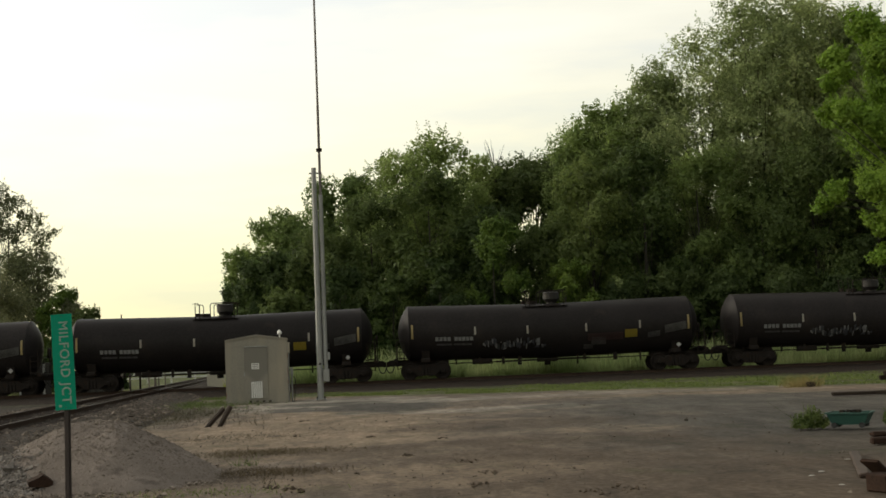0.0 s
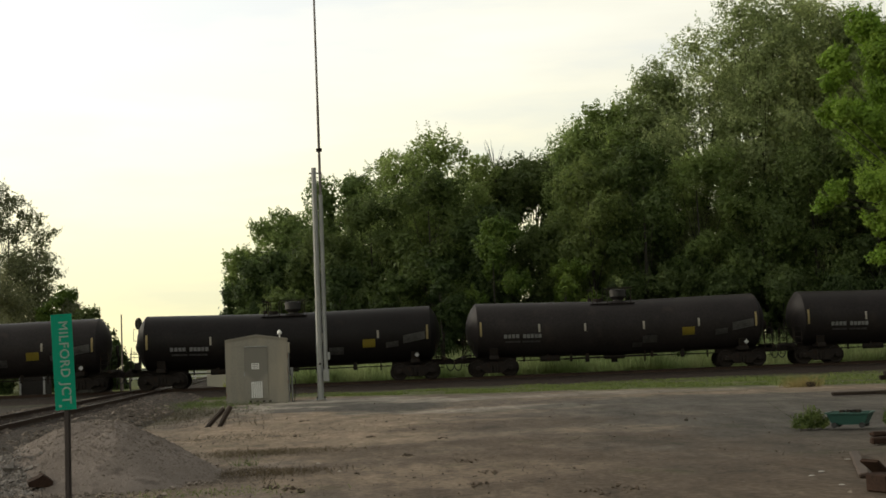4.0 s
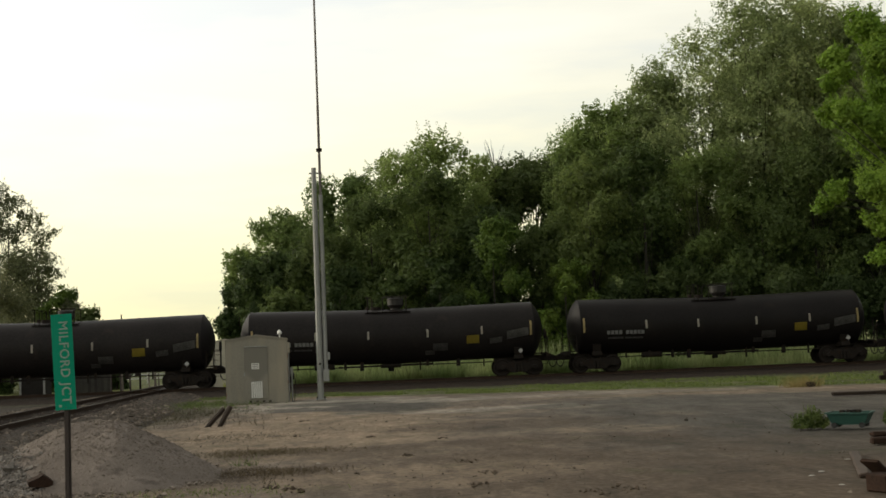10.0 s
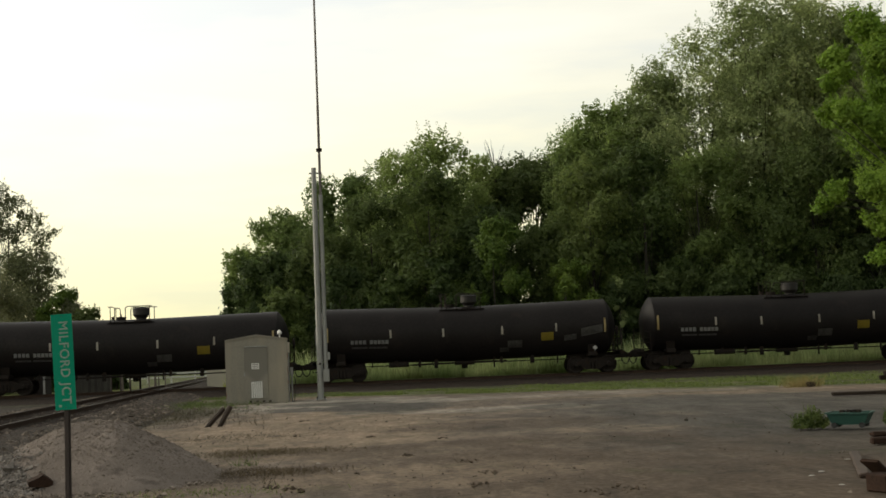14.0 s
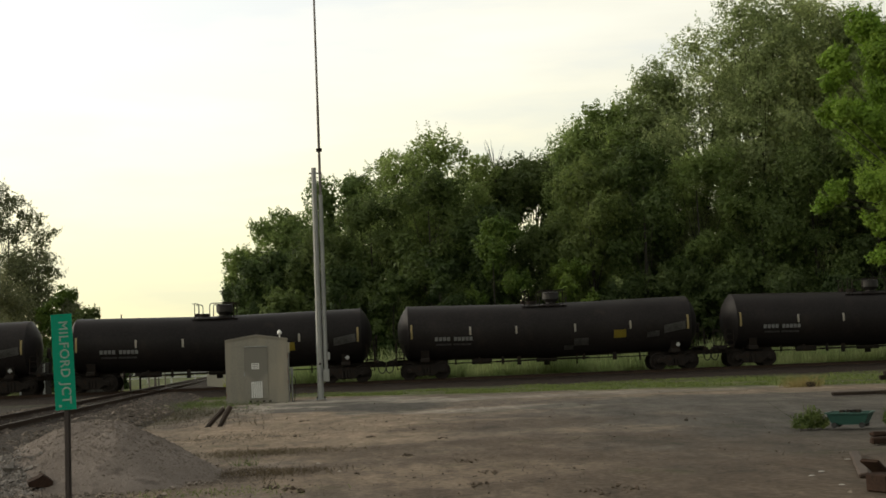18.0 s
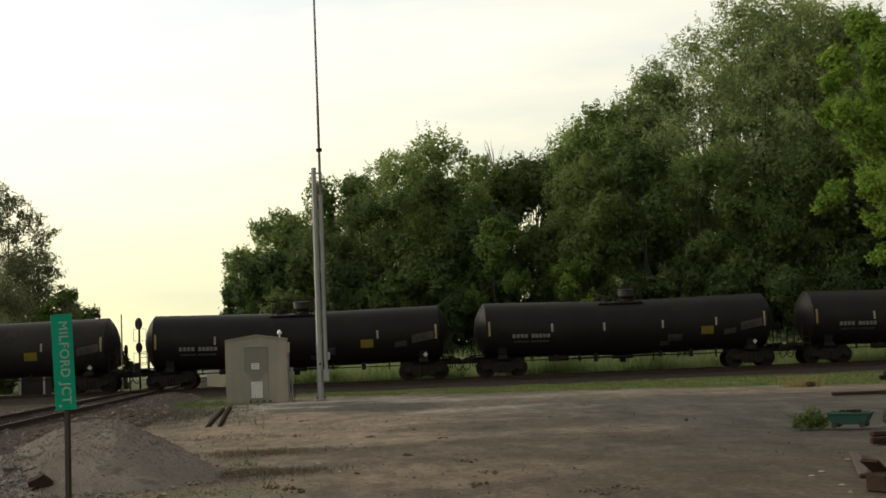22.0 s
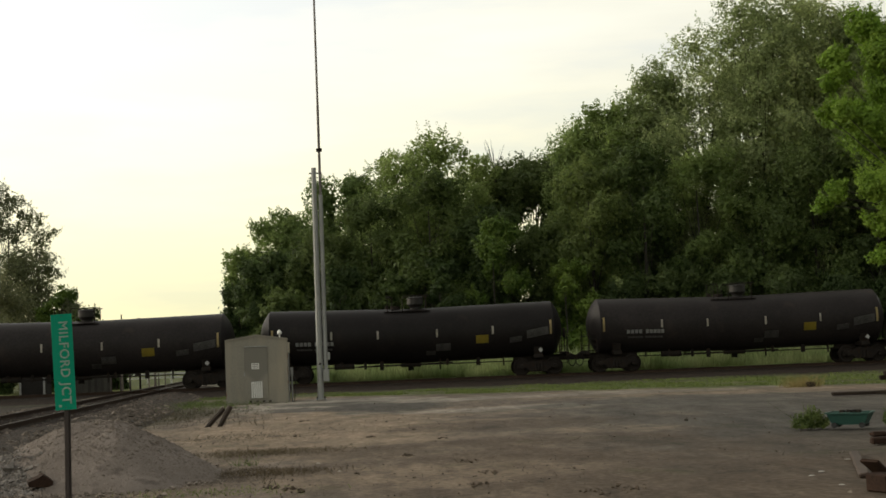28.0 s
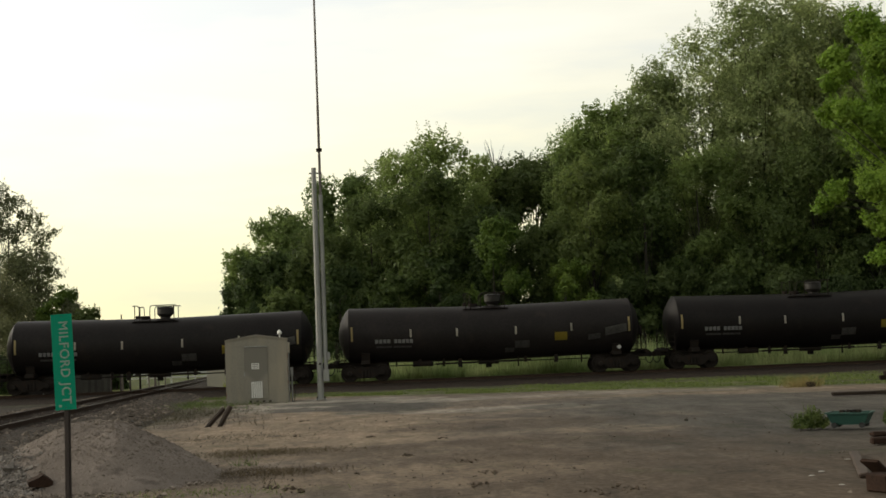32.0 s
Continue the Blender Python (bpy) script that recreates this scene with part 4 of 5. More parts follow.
for i, (x, y, h, w) in enumerate(BACK_A):
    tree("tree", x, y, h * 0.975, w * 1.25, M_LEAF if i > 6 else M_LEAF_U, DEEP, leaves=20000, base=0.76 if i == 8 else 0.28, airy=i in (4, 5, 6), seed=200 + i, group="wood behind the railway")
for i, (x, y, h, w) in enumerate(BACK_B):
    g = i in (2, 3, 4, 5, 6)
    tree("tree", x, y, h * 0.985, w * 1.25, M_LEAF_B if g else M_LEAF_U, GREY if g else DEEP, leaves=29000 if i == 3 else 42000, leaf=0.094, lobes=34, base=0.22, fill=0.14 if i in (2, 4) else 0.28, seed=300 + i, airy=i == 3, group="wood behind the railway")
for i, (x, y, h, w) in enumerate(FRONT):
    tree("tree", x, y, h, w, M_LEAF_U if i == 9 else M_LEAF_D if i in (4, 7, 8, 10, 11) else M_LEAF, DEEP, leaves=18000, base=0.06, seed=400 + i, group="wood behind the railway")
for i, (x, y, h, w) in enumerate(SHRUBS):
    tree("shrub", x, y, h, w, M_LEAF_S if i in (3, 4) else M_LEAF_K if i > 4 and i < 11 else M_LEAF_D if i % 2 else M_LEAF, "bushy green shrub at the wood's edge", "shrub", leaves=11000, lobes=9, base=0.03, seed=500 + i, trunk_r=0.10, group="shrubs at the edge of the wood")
for i, (x, y, h, w) in enumerate(((-23.8, 108, 6.5, 3.8), (-22.5, 107, 5.2, 3.2), (-21.3, 106, 3.6, 2.8), (-26.5, 105, 3.4, 4.5), (-30.5, 105, 3.2, 4.5), (-34.5, 105, 3.4, 4.5))):
    tree("shrub", x, y, h, w, M_LEAF, "dark green shrub beside the crossing", "shrub", leaves=8000, lobes=8, base=0.03, seed=760 + i, trunk_r=0.08, group="trees left of the crossing")
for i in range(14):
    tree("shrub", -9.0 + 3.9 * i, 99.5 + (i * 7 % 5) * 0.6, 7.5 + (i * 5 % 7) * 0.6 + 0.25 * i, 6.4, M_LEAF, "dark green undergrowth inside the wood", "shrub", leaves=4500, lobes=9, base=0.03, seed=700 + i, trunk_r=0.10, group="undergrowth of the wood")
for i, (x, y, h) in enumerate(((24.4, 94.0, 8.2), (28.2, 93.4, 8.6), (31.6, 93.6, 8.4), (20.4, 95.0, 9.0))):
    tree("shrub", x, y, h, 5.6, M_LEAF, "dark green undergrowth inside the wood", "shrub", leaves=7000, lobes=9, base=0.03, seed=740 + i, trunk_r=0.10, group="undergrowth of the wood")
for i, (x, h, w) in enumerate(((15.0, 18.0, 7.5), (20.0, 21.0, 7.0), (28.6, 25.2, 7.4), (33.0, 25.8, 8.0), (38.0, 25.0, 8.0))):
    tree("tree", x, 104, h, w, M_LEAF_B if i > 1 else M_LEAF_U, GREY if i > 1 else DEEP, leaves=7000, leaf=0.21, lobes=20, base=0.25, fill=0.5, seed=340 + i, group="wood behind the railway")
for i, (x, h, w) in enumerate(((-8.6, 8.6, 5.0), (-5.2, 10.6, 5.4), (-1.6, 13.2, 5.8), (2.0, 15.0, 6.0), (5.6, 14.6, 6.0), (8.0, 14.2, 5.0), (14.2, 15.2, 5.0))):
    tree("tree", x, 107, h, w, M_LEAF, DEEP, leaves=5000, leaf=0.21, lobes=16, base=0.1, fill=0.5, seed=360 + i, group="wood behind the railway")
tree("shrub", 14.55, 86.0, 6.0, 1.1, M_LEAF_B, "slim pale-leaved sapling at the wood's edge", "shrub", leaves=700, leaf=0.09, lobes=7, base=0.3, seed=777, trunk_r=0.05)
bare_tree(8.5, 104.5, 18.2, 3)
near = [(15.54, 11.35, 0.49), (15.39, 10.52, 0.41), (15.84, 10.89, 0.49), (17.01, 12.33, 0.79), (16.86, 11.0, 0.45), (14.82, 9.16, 0.3), (15.34, 9.14, 0.49), (15.93, 9.33, 0.68), (16.49, 8.93, 0.86), (17.14, 8.42, 1.22), (15.58, 6.77, 0.38), (16.15, 6.62, 0.68), (14.67, 6.15, 0.38), (14.97, 6.37, 0.3), (16.65, 5.45, 0.64), (16.81, 4.39, 0.41), (17.98, 10.73, 1.5), (17.9, 6.65, 1.69), (18.63, 8.76, 1.88)]
tree("tree", 19.0, 45, 14.0, 7.0, M_LEAF_C, "bright green leafy tree beside the lot", leaves=60000, leaf=0.06, seed=600, trunk_r=0.25, given=[(x - 19.0, z, r) for x, z, r in near])


# ---------------- equipment shed ----------------


def equipment_shed():
    root = thing("equipment_shed", pose(-5.46, 54.9, 0.0, 0, 0, 4), "grey aluminium railway equipment shed with a low gabled roof", "shed")
    W, D, H, P = 2.44, 2.3, 2.50, 2.68
    bm = bmesh.new()
    extrude(bm, [(-W / 2, 0.06), (W / 2, 0.06), (W / 2, H), (0, P), (-W / 2, H)], 0, D, "Y")
    part("shell", bm, M_ALU, root, "plain grey aluminium sheet walls")
    bm = bmesh.new()
    t = 0.045
    o = 0.03
    extrude(bm, [(-W / 2 - o, H - 0.008), (0, P + 0.004), (W / 2 + o, H - 0.008), (W / 2 + o, H + t), (0, P + t + 0.008), (-W / 2 - o, H + t)], -0.05, D + 0.05, "Y")
    part("roof", bm, M_ALU, root, "thin grey sheet roof")
    bm = bmesh.new()
    box(bm, W + 0.06, D + 0.06, 0.10, Matrix.Translation((0, D / 2, 0.03)))
    part("skid_base", bm, M_ALU_D, root)
    bm = bmesh.new()
    box(bm, 0.92, 0.03, 2.06, Matrix.Translation((-0.03, -0.017, 1.19)), 0.006)
    door = part("door", bm, M_ALU_D, root, "closed flat grey door")
    bm = bmesh.new()
    box(bm, 0.92, 0.05, 0.04, Matrix.Translation((-0.03, -0.03, 2.245)))
    part("drip_cap", bm, M_GALV, root, "thin pale strip above the door")
    bm = bmesh.new()
    box(bm, 0.30, 0.012, 0.24, Matrix.Translation((-0.06, -0.049, 1.46)))
    part("notice", bm, M_WHITE, door, "small white notice")
    for i in range(3):
        bm = bmesh.new()
        box(bm, 0.22, 0.004, 0.025, Matrix.Translation((-0.06, -0.057, 1.53 - i * 0.07)))
        part("notice_line", bm, M_PANEL_G, door)
    bm = bmesh.new()
    box(bm, 0.46, 0.02, 0.68, Matrix.Translation((-0.02, -0.05, 0.52)))
    part("vent_frame", bm, M_PANEL_G, door, "dark vent opening")
    for i in range(6):
        bm = bmesh.new()
        box(bm, 0.052, 0.03, 0.66, Matrix.Translation((-0.02 - 0.19 + i * 0.077, -0.07, 0.52)))
        part("vent_slat", bm, M_WHITE, door, "white vent slat")
    bm = bmesh.new()
    box(bm, 0.05, 0.05, 0.16, Matrix.Translation((-0.50, -0.06, 1.15)))
    part("latch", bm, M_GALV, door)
    bm = bmesh.new()
    rod(bm, (0.94, 0.10, H), (0.94, 0.10, H + 0.24), 0.03, seg=8)
    lathe(bm, [(0, H + 0.20), (0.07, H + 0.21), (0.095, H + 0.25), (0.085, H + 0.31), (0.045, H + 0.37), (0, H + 0.39)], Matrix.Translation((0.94, 0.10, 0)), 16)
    part("roof_antenna", bm, M_WHITE, root, "white mushroom-shaped antenna", smooth=True)
    bm = bmesh.new()
    box(bm, 0.10, 0.30, 0.42, Matrix.Translation((W / 2 + 0.055, 0.25, 2.16)), 0.01)
    part("wall_box", bm, M_BEIGE, root, "small pale box high on the side wall")
    for x in (-W / 2 - 0.012, W / 2 + 0.012):
        bm = bmesh.new()
        box(bm, 0.03, 0.05, H - 0.12, Matrix.Translation((x, 0.03, H / 2 + 0.05)))
        part("corner_trim", bm, M_CORNER, root, "corner strip with rusty fixings")
    bm = bmesh.new()
    rod(bm, (W / 2 + 0.05, 0.12, 0.0), (W / 2 + 0.05, 0.12, 1.95), 0.028, seg=8)
    part("conduit", bm, M_GALV, root)
    for x in (-0.28, 0.0, 0.25, 0.5):
        bm = bmesh.new()
        box(bm, 0.10, 0.05, 0.06, Matrix.Translation((x, -0.045, 0.05)))
        part("base_fitting", bm, M_STEEL, root)


equipment_shed()

riser = thing("cable_riser", pose(-4.10, 55.3, 0), "slim galvanised cable riser beside the shed", "conduit")
bm = bmesh.new()
rod(bm, (0, 0, -0.05), (0, 0, 1.02), 0.035, seg=8)
part("pipe", bm, M_GALV, riser)
bm = bmesh.new()
box(bm, 0.11, 0.12, 0.34, Matrix.Translation((0, 0, 1.19)), 0.012)
part("end_box", bm, M_GALV, riser)
bm = bmesh.new()
loop = [Vector((0.05, -0.02, 1.02)), Vector((0.13, -0.02, 0.86)), Vector((0.15, -0.02, 0.5)), Vector((0.10, -0.02, 0.12)), Vector((0.06, -0.02, -0.03))]
tube(bm, loop, 0.014)
part("cable", bm, M_RUBBER, riser, "black cable drooping to the ground")

# ---------------- antenna mast ----------------


def antenna_mast():
    root = thing("antenna_mast", pose(-2.94, 55.2, 0), "tall galvanised tilt-down antenna mast with a thin whip", "mast")
    bm = bmesh.new()
    box(bm, 0.42, 0.42, 0.04, Matrix.Translation((0, 0, 0.04)))
    part("base_plate", bm, M_GALV, root)
    for dx in (-0.15, 0.15):
        for dy in (-0.15, 0.15):
            bm = bmesh.new()
            rod(bm, (dx, dy, 0.0), (dx, dy, 0.14), 0.025, seg=6)
            part("anchor_bolt", bm, M_STEEL, root)
    bm = bmesh.new()
    bmesh.ops.create_cone(bm, cap_ends=True, segments=8, radius1=0.135, radius2=0.105, depth=9.40, matrix=Matrix.Translation((-0.01, 0, 4.74)) @ Matrix.Rotation(radians(22.5), 4, "Z"))
    part("lower_column", bm, M_GALV, root, "eight-sided galvanised column")
    bm = bmesh.new()
    rod(bm, (0.225, 0.02, 0.75), (0.236, 0.02, 8.33), 0.088, 0.084, 10)
    part("pivot_tube", bm, M_GALV, root, "second galvanised tube beside the column", smooth=True)
    bm = bmesh.new()
    rod(bm, (0.236, 0.02, 8.33), (0.238, 0.02, 12.0), 0.056, 0.052, 10)
    rod(bm, (0.238, 0.02, 12.0), (0.234, 0.02, 17.6), 0.046, 0.040, 10)
    part("whip", bm, M_WHIP, root, "thin darker upper tube", smooth=True)
    bm = bmesh.new()
    rod(bm, (0.238, 0.02, 10.12), (0.238, 0.02, 10.24), 0.12, seg=12)
    part("collar", bm, M_STEEL, root)
    bm = bmesh.new()
    box(bm, 0.52, 0.05, 0.05, Matrix.Translation((0.06, 0, 9.22)))
    part("catch", bm, M_STEEL, root)
    bm = bmesh.new()
    box(bm, 0.24, 0.22, 0.50, Matrix.Translation((0.24, -0.06, 0.98)), 0.015)
    part("junction_box", bm, M_GALV, root, "grey junction box")
    bm = bmesh.new()
    box(bm, 0.10, 0.12, 0.30, Matrix.Translation((0.36, -0.02, 1.75)), 0.01)
    part("winch_box", bm, M_GALV, root)
    bm = bmesh.new()
    rod(bm, (0.0, -0.15, 1.45), (0.0, -0.19, 1.45), 0.05, seg=10)
    part("cap_bolt", bm, M_STEEL, root)


antenna_mast()

# ---------------- station sign ----------------


def station_sign():
    root = thing("station_sign", pose(-3.732, 15.6, 0, 0, 0.2, 0), "narrow green vertical sign with white letters on a dark post", "sign")
    bm = bmesh.new()
    W, H, Z, LEAN = 0.236, 1.084, 1.66, radians(-2.3)
    box(bm, W, 0.006, H, Matrix.Translation((0, -0.03, Z)) @ Matrix.Rotation(LEAN, 4, "Y"), 0.001)
    plate = part("plate", bm, M_GREEN, root, "green reflective plate")
    bm = bmesh.new()
    extrude(bm, [(-0.035, -0.024), (0.035, -0.024), (0.035, -0.016), (0.016, -0.012), (0.016, 0.02), (-0.016, 0.02), (-0.016, -0.012), (-0.035, -0.016)], 0, 1.0, "X")
    bmesh.ops.transform(bm, matrix=Matrix.Translation((0.024, 0, -0.25)) @ Matrix.Rotation(radians(-90), 4, "Y") @ Matrix.Rotation(radians(90), 4, "X") @ Matrix.Diagonal((2.35, 1, 1, 1)), verts=bm.verts)
    part("post", bm, M_POST, root, "dark brown steel channel post")
    for dz in (-0.515, 0.515):
        bm = bmesh.new()
        rod(bm, (-dz * 0.040, -0.033, Z + dz), (-dz * 0.040, -0.037, Z + dz), 0.005, seg=8)
        part("bolt", bm, M_POST, root)
    cu = bpy.data.curves.new("sign_words", "FONT")
    cu.body = "MILFORD JCT"
    cu.bevel_depth, cu.bevel_resolution = 0.0028, 0
    cu.space_character = 1.12
    cu.size, cu.extrude, cu.align_x, cu.align_y = 0.19, 0.0015, "CENTER", "CENTER"
    tmp = bpy.data.objects.new("sign_words", cu)
    scene.collection.objects.link(tmp)
    bpy.context.view_layer.update()
    me = bpy.data.meshes.new_from_object(tmp.evaluated_get(bpy.context.evaluated_depsgraph_get()))
    bpy.data.objects.remove(tmp)
    xs = [v.co.x for v in me.vertices]
    ys = [v.co.y for v in me.vertices]
    kx, ky = 0.93 / (max(xs) - min(xs)), 0.138 / (max(ys) - min(ys))
    cx, cy = (max(xs) + min(xs)) / 2, (max(ys) + min(ys)) / 2
    me.transform(Matrix.Diagonal((kx, ky, 1, 1)) @ Matrix.Translation((-cx, -cy, 0)))
    # the line of words runs downwards
    stand = Matrix.Rotation(LEAN, 4, "Y") @ Matrix.Rotation(radians(90), 4, "X") @ Matrix.Rotation(radians(-90), 4, "Z")
    me.transform(Matrix.Translation((0.002, -0.0352, Z - 0.008)) @ stand)
    me.materials.clear()
    me.materials.append(M_SIGNTXT)
    bm = bmesh.new()
    box(bm, 0.026, 0.004, 0.026, Matrix.Translation((0.020 - 0.062, -0.0355, Z - 0.497)))
    part("full_stop", bm, M_SIGNTXT, plate)
    part("lettering", me, None, plate, "pale letters reading MILFORD JCT.")


station_sign()

# ---------------- gravel heap ----------------


def heap_height(x, y):
    d = math.hypot((x + 0.24) * (1.08 if x < -0.24 else 0.93), (y - 0.1) * 0.95)
    a = math.atan2(y, x)
    d *= 1 + 0.22 * noise.noise((math.cos(a) * 1.3, math.sin(a) * 1.3, 9))
    q = max(0.0, 1.245 - 0.62 * math.sqrt(d * d + 0.22)) * (0.93 + 0.07 * min(1, d))
    return q + 0.05 * noise.noise((x * 1.6, y * 1.6, 3)) + 0.02 * noise.noise((x * 7, y * 7, 8)) - 0.06


def gravel_heap():
    nx, ny = 90, 70
    verts, faces = [], []
    for j in range(ny + 1):
        for i in range(nx + 1):
            u, v = i / nx * 2 - 1, j / ny * 2 - 1
            x, y = u * 2.4, v * 2.2
            verts.append((x, y, heap_height(x, y) + 0.012 * noise.noise((x * 21, y * 21, 5))))
    for j in range(ny):
        for i in range(nx):
            a = j * (nx + 1) + i
            faces.append((a, a + 1, a + nx + 2, a + nx + 1))
    me = bpy.data.meshes.new("heap")
    me.from_pydata(verts, [], faces)
    me.materials.append(M_PILE)
    me.polygons.foreach_set("use_smooth", [True] * len(me.polygons))
    ob = tagged(new("gravel_heap", me), "low heap of pale crushed limestone gravel", "gravel heap", kind="stuff")
    ob.matrix_basis = pose(-4.10, 19.6, 0)


gravel_heap()


def stones(name, count, region, size, mat, label, seed, lift=0.0):
    """Loose angular stones, as one scatter."""
    rnd = np.random.default_rng(seed)
    ico = np.array([(1, 0, 0), (-1, 0, 0), (0, 1, 0), (0, -1, 0), (0, 0, 1), (0, 0, -1)], float)
    tri = np.array([(0, 2, 4), (2, 1, 4), (1, 3, 4), (3, 0, 4), (2, 0, 5), (1, 2, 5), (3, 1, 5), (0, 3, 5)])
    pts = region(rnd, count)
    vs = ico[None] * rnd.uniform(0.6, 1.3, (count, 6, 1)) + rnd.normal(size=(count, 6, 3)) * 0.22
    vs *= (size * rnd.lognormal(-0.1, 0.55, (count, 1, 1))) * np.array([1, 1, 0.65])
    a = rnd.uniform(0, 6.28, count)
    c, s = np.cos(a)[:, None], np.sin(a)[:, None]
    x, y = vs[..., 0] * c - vs[..., 1] * s, vs[..., 0] * s + vs[..., 1] * c
    vs = np.stack([x, y, vs[..., 2]], -1) + pts[:, None]
    faces = (tri[None] + (np.arange(count) * 6)[:, None, None]).reshape(-1, 3)
    me = bpy.data.meshes.new(name)
    me.from_pydata(vs.reshape(-1, 3).tolist(), [], faces.tolist())
    me.materials.append(mat)
    return tagged(new(name, me), label, "stones", kind="stuff")


def lot_points(rnd, n):
    d = 12 + 36 * rnd.random(n) ** 1.3
    return np.stack([d * rnd.uniform(-0.33, 0.42, n), d, np.full(n, -0.01)], 1)


stones("loose_gravel", 5500, lot_points, 0.010, M_STONE, "loose grey stones strewn over the lot", 1)


def on_heap(rnd, n):
    p = np.stack([rnd.normal(0, 0.95, n), rnd.normal(-0.25, 0.9, n)], 1)
    return np.array([(x - 4.10, y + 19.6, max(0.0, heap_height(x, y))) for x, y in p])


stones("heap_gravel", 16000, on_heap, 0.0068, M_PILE_S, "coarse gravel lying on the heap", 8)


def heap_foot(rnd, n):
    return np.stack([rnd.normal(-4.6, 0.8, n), rnd.normal(17.8, 0.8, n), np.full(n, 0.0)], 1)


stones("heap_stones", 3500, heap_foot, 0.015, M_PILE_S, "coarse grey stones round the foot of the heap", 2)


CLODS = [(-1.55, 17.3), (-1.26, 16.9), (-1.71, 19.6), (-1.99, 19.6), (-2.83, 19.6), (-2.1, 28.9), (2.2, 15.2), (2.6, 15.3), (1.0, 16.6), (0.2, 22.0), (1.2, 18.3), (1.0, 20.3), (0.9, 26.2), (-0.5, 27.5), (5.5, 39.0), (-2.4, 36.3)]


def clod_points(rnd, n):
    k = rnd.integers(0, len(CLODS), n)
    c = np.array(CLODS)[k]
    wide = rnd.uniform(0.6, 1.4, len(CLODS))[k]
    return np.stack([c[:, 0] + rnd.normal(0, 0.075, n) * wide, c[:, 1] + rnd.normal(0, 0.16, n) * wide, np.full(n, -0.005)], 1)


stones("soil_clods", 380, clod_points, 0.015, M_CLOD, "small dark clods of earth on the lot", 19)


def corner_rubble(rnd, n):
    y = 17.6 + np.abs(rnd.normal(0, 1.0, n))
    p = np.stack([rnd.normal(-5.0, 0.16, n) - (y - 17.9) * 0.36, y], 1)
    return np.array([(x, y, max(0.0, heap_height(x + 4.10, y - 19.6))) for x, y in p])


stones("coarse_rubble", 2200, corner_rubble, 0.019, M_RUBBLE, "coarse dark grey rubble beside the heap", 12)


def ballast_side(rnd, n):
    t = rnd.uniform(18, 72, n) ** 1.0
    side = rnd.uniform(-3.6, 3.4, n)
    x = -13.5 + (75.4 - t) * math.tan(radians(4.7)) + side
    z = np.interp(np.abs(side), [0, 1.9, 3.6], [0.19, 0.19, -0.02])
    return np.stack([x, t, z], 1)


stones("ballast_stones", 26000, ballast_side, 0.029, M_STONE_D, "crushed ballast stones along the crossing line", 3)


def blades(name, count, region, height, mat, label, seed, width=0.012, category="grass", lean=0.28, patchy=0.0):
    rnd = np.random.default_rng(seed)
    pts = region(rnd, count)
    count = len(pts)
    up = np.stack([rnd.normal(0, lean, count), rnd.normal(0, lean, count), np.ones(count)], 1)
    h = height * np.clip(rnd.lognormal(-0.1, 0.45, count), 0, 1.5)
    if patchy:
        h = h * np.array([max(0.25, 1 + patchy * (noise.noise((x * 0.55, y * 0.5, 3)) + 0.6 * noise.noise((x * 1.7, y * 1.4, 8)))) for x, y, _ in pts])
    a = rnd.uniform(0, 6.28, count)
    v = np.stack([np.cos(a), np.sin(a), np.zeros(count)], 1) * width * rnd.uniform(0.6, 1.5, count)[:, None]
    return tagged(new(name, quads_mesh(name, pts, up * h[:, None] / 2, v, mat, "blade")), label, category, kind="stuff")


def beyond(rnd, n):
    return np.stack([rnd.uniform(-9.5, 42, n), 79.0 + 7 * rnd.random(n) ** 1.4, np.full(n, -0.02)], 1)


blades("tall_grass", 60000, beyond, 0.85, M_TALL, "tall green grass beyond the railway", 4, 0.026, patchy=1.1)


def far_field(rnd, n):
    y = rnd.uniform(84, 125, n)
    x = rnd.uniform(-17.6, -10.0, n)
    keep = np.abs(x + 13.5 + (y - 75.4) * math.tan(radians(4.7))) > 3.8
    return np.stack([x, y, np.full(n, -0.02)], 1)[keep]


blades("field_grass", 9000, far_field, 0.42, M_FIELD, "rough yellow-green grass in the field beyond the railway", 14, 0.05)


def verge(rnd, n):
    x = rnd.uniform(-12, 34, n)
    y = 58.5 - 0.62 * x + (67.6 - (58.5 - 0.62 * x)) * rnd.random(n) ** 1.2
    thick = np.array([noise.noise((a * 0.35, b * 0.28, 2)) + 0.5 * noise.noise((a * 1.2, b * 0.9, 6)) for a, b in zip(x, y)])
    limit = -0.12 + 1.3 * np.clip((y - 61.5) / 6.0, 0, 1) * rnd.random(n)
    x, y = x[thick > limit], y[thick > limit]
    keep = y < 67.6
    return np.stack([x, np.where(keep, y, 67.2), np.full(len(x), -0.02)], 1)


blades("verge_grass", 42000, verge, 0.06, M_GRASS, "short green grass on the near side of the rails", 5, 0.022)


def clump(cx, cy, rx, ry):
    return lambda rnd, n: np.stack([rnd.normal(cx, rx, n), rnd.normal(cy, ry, n), np.full(n, -0.02)], 1)


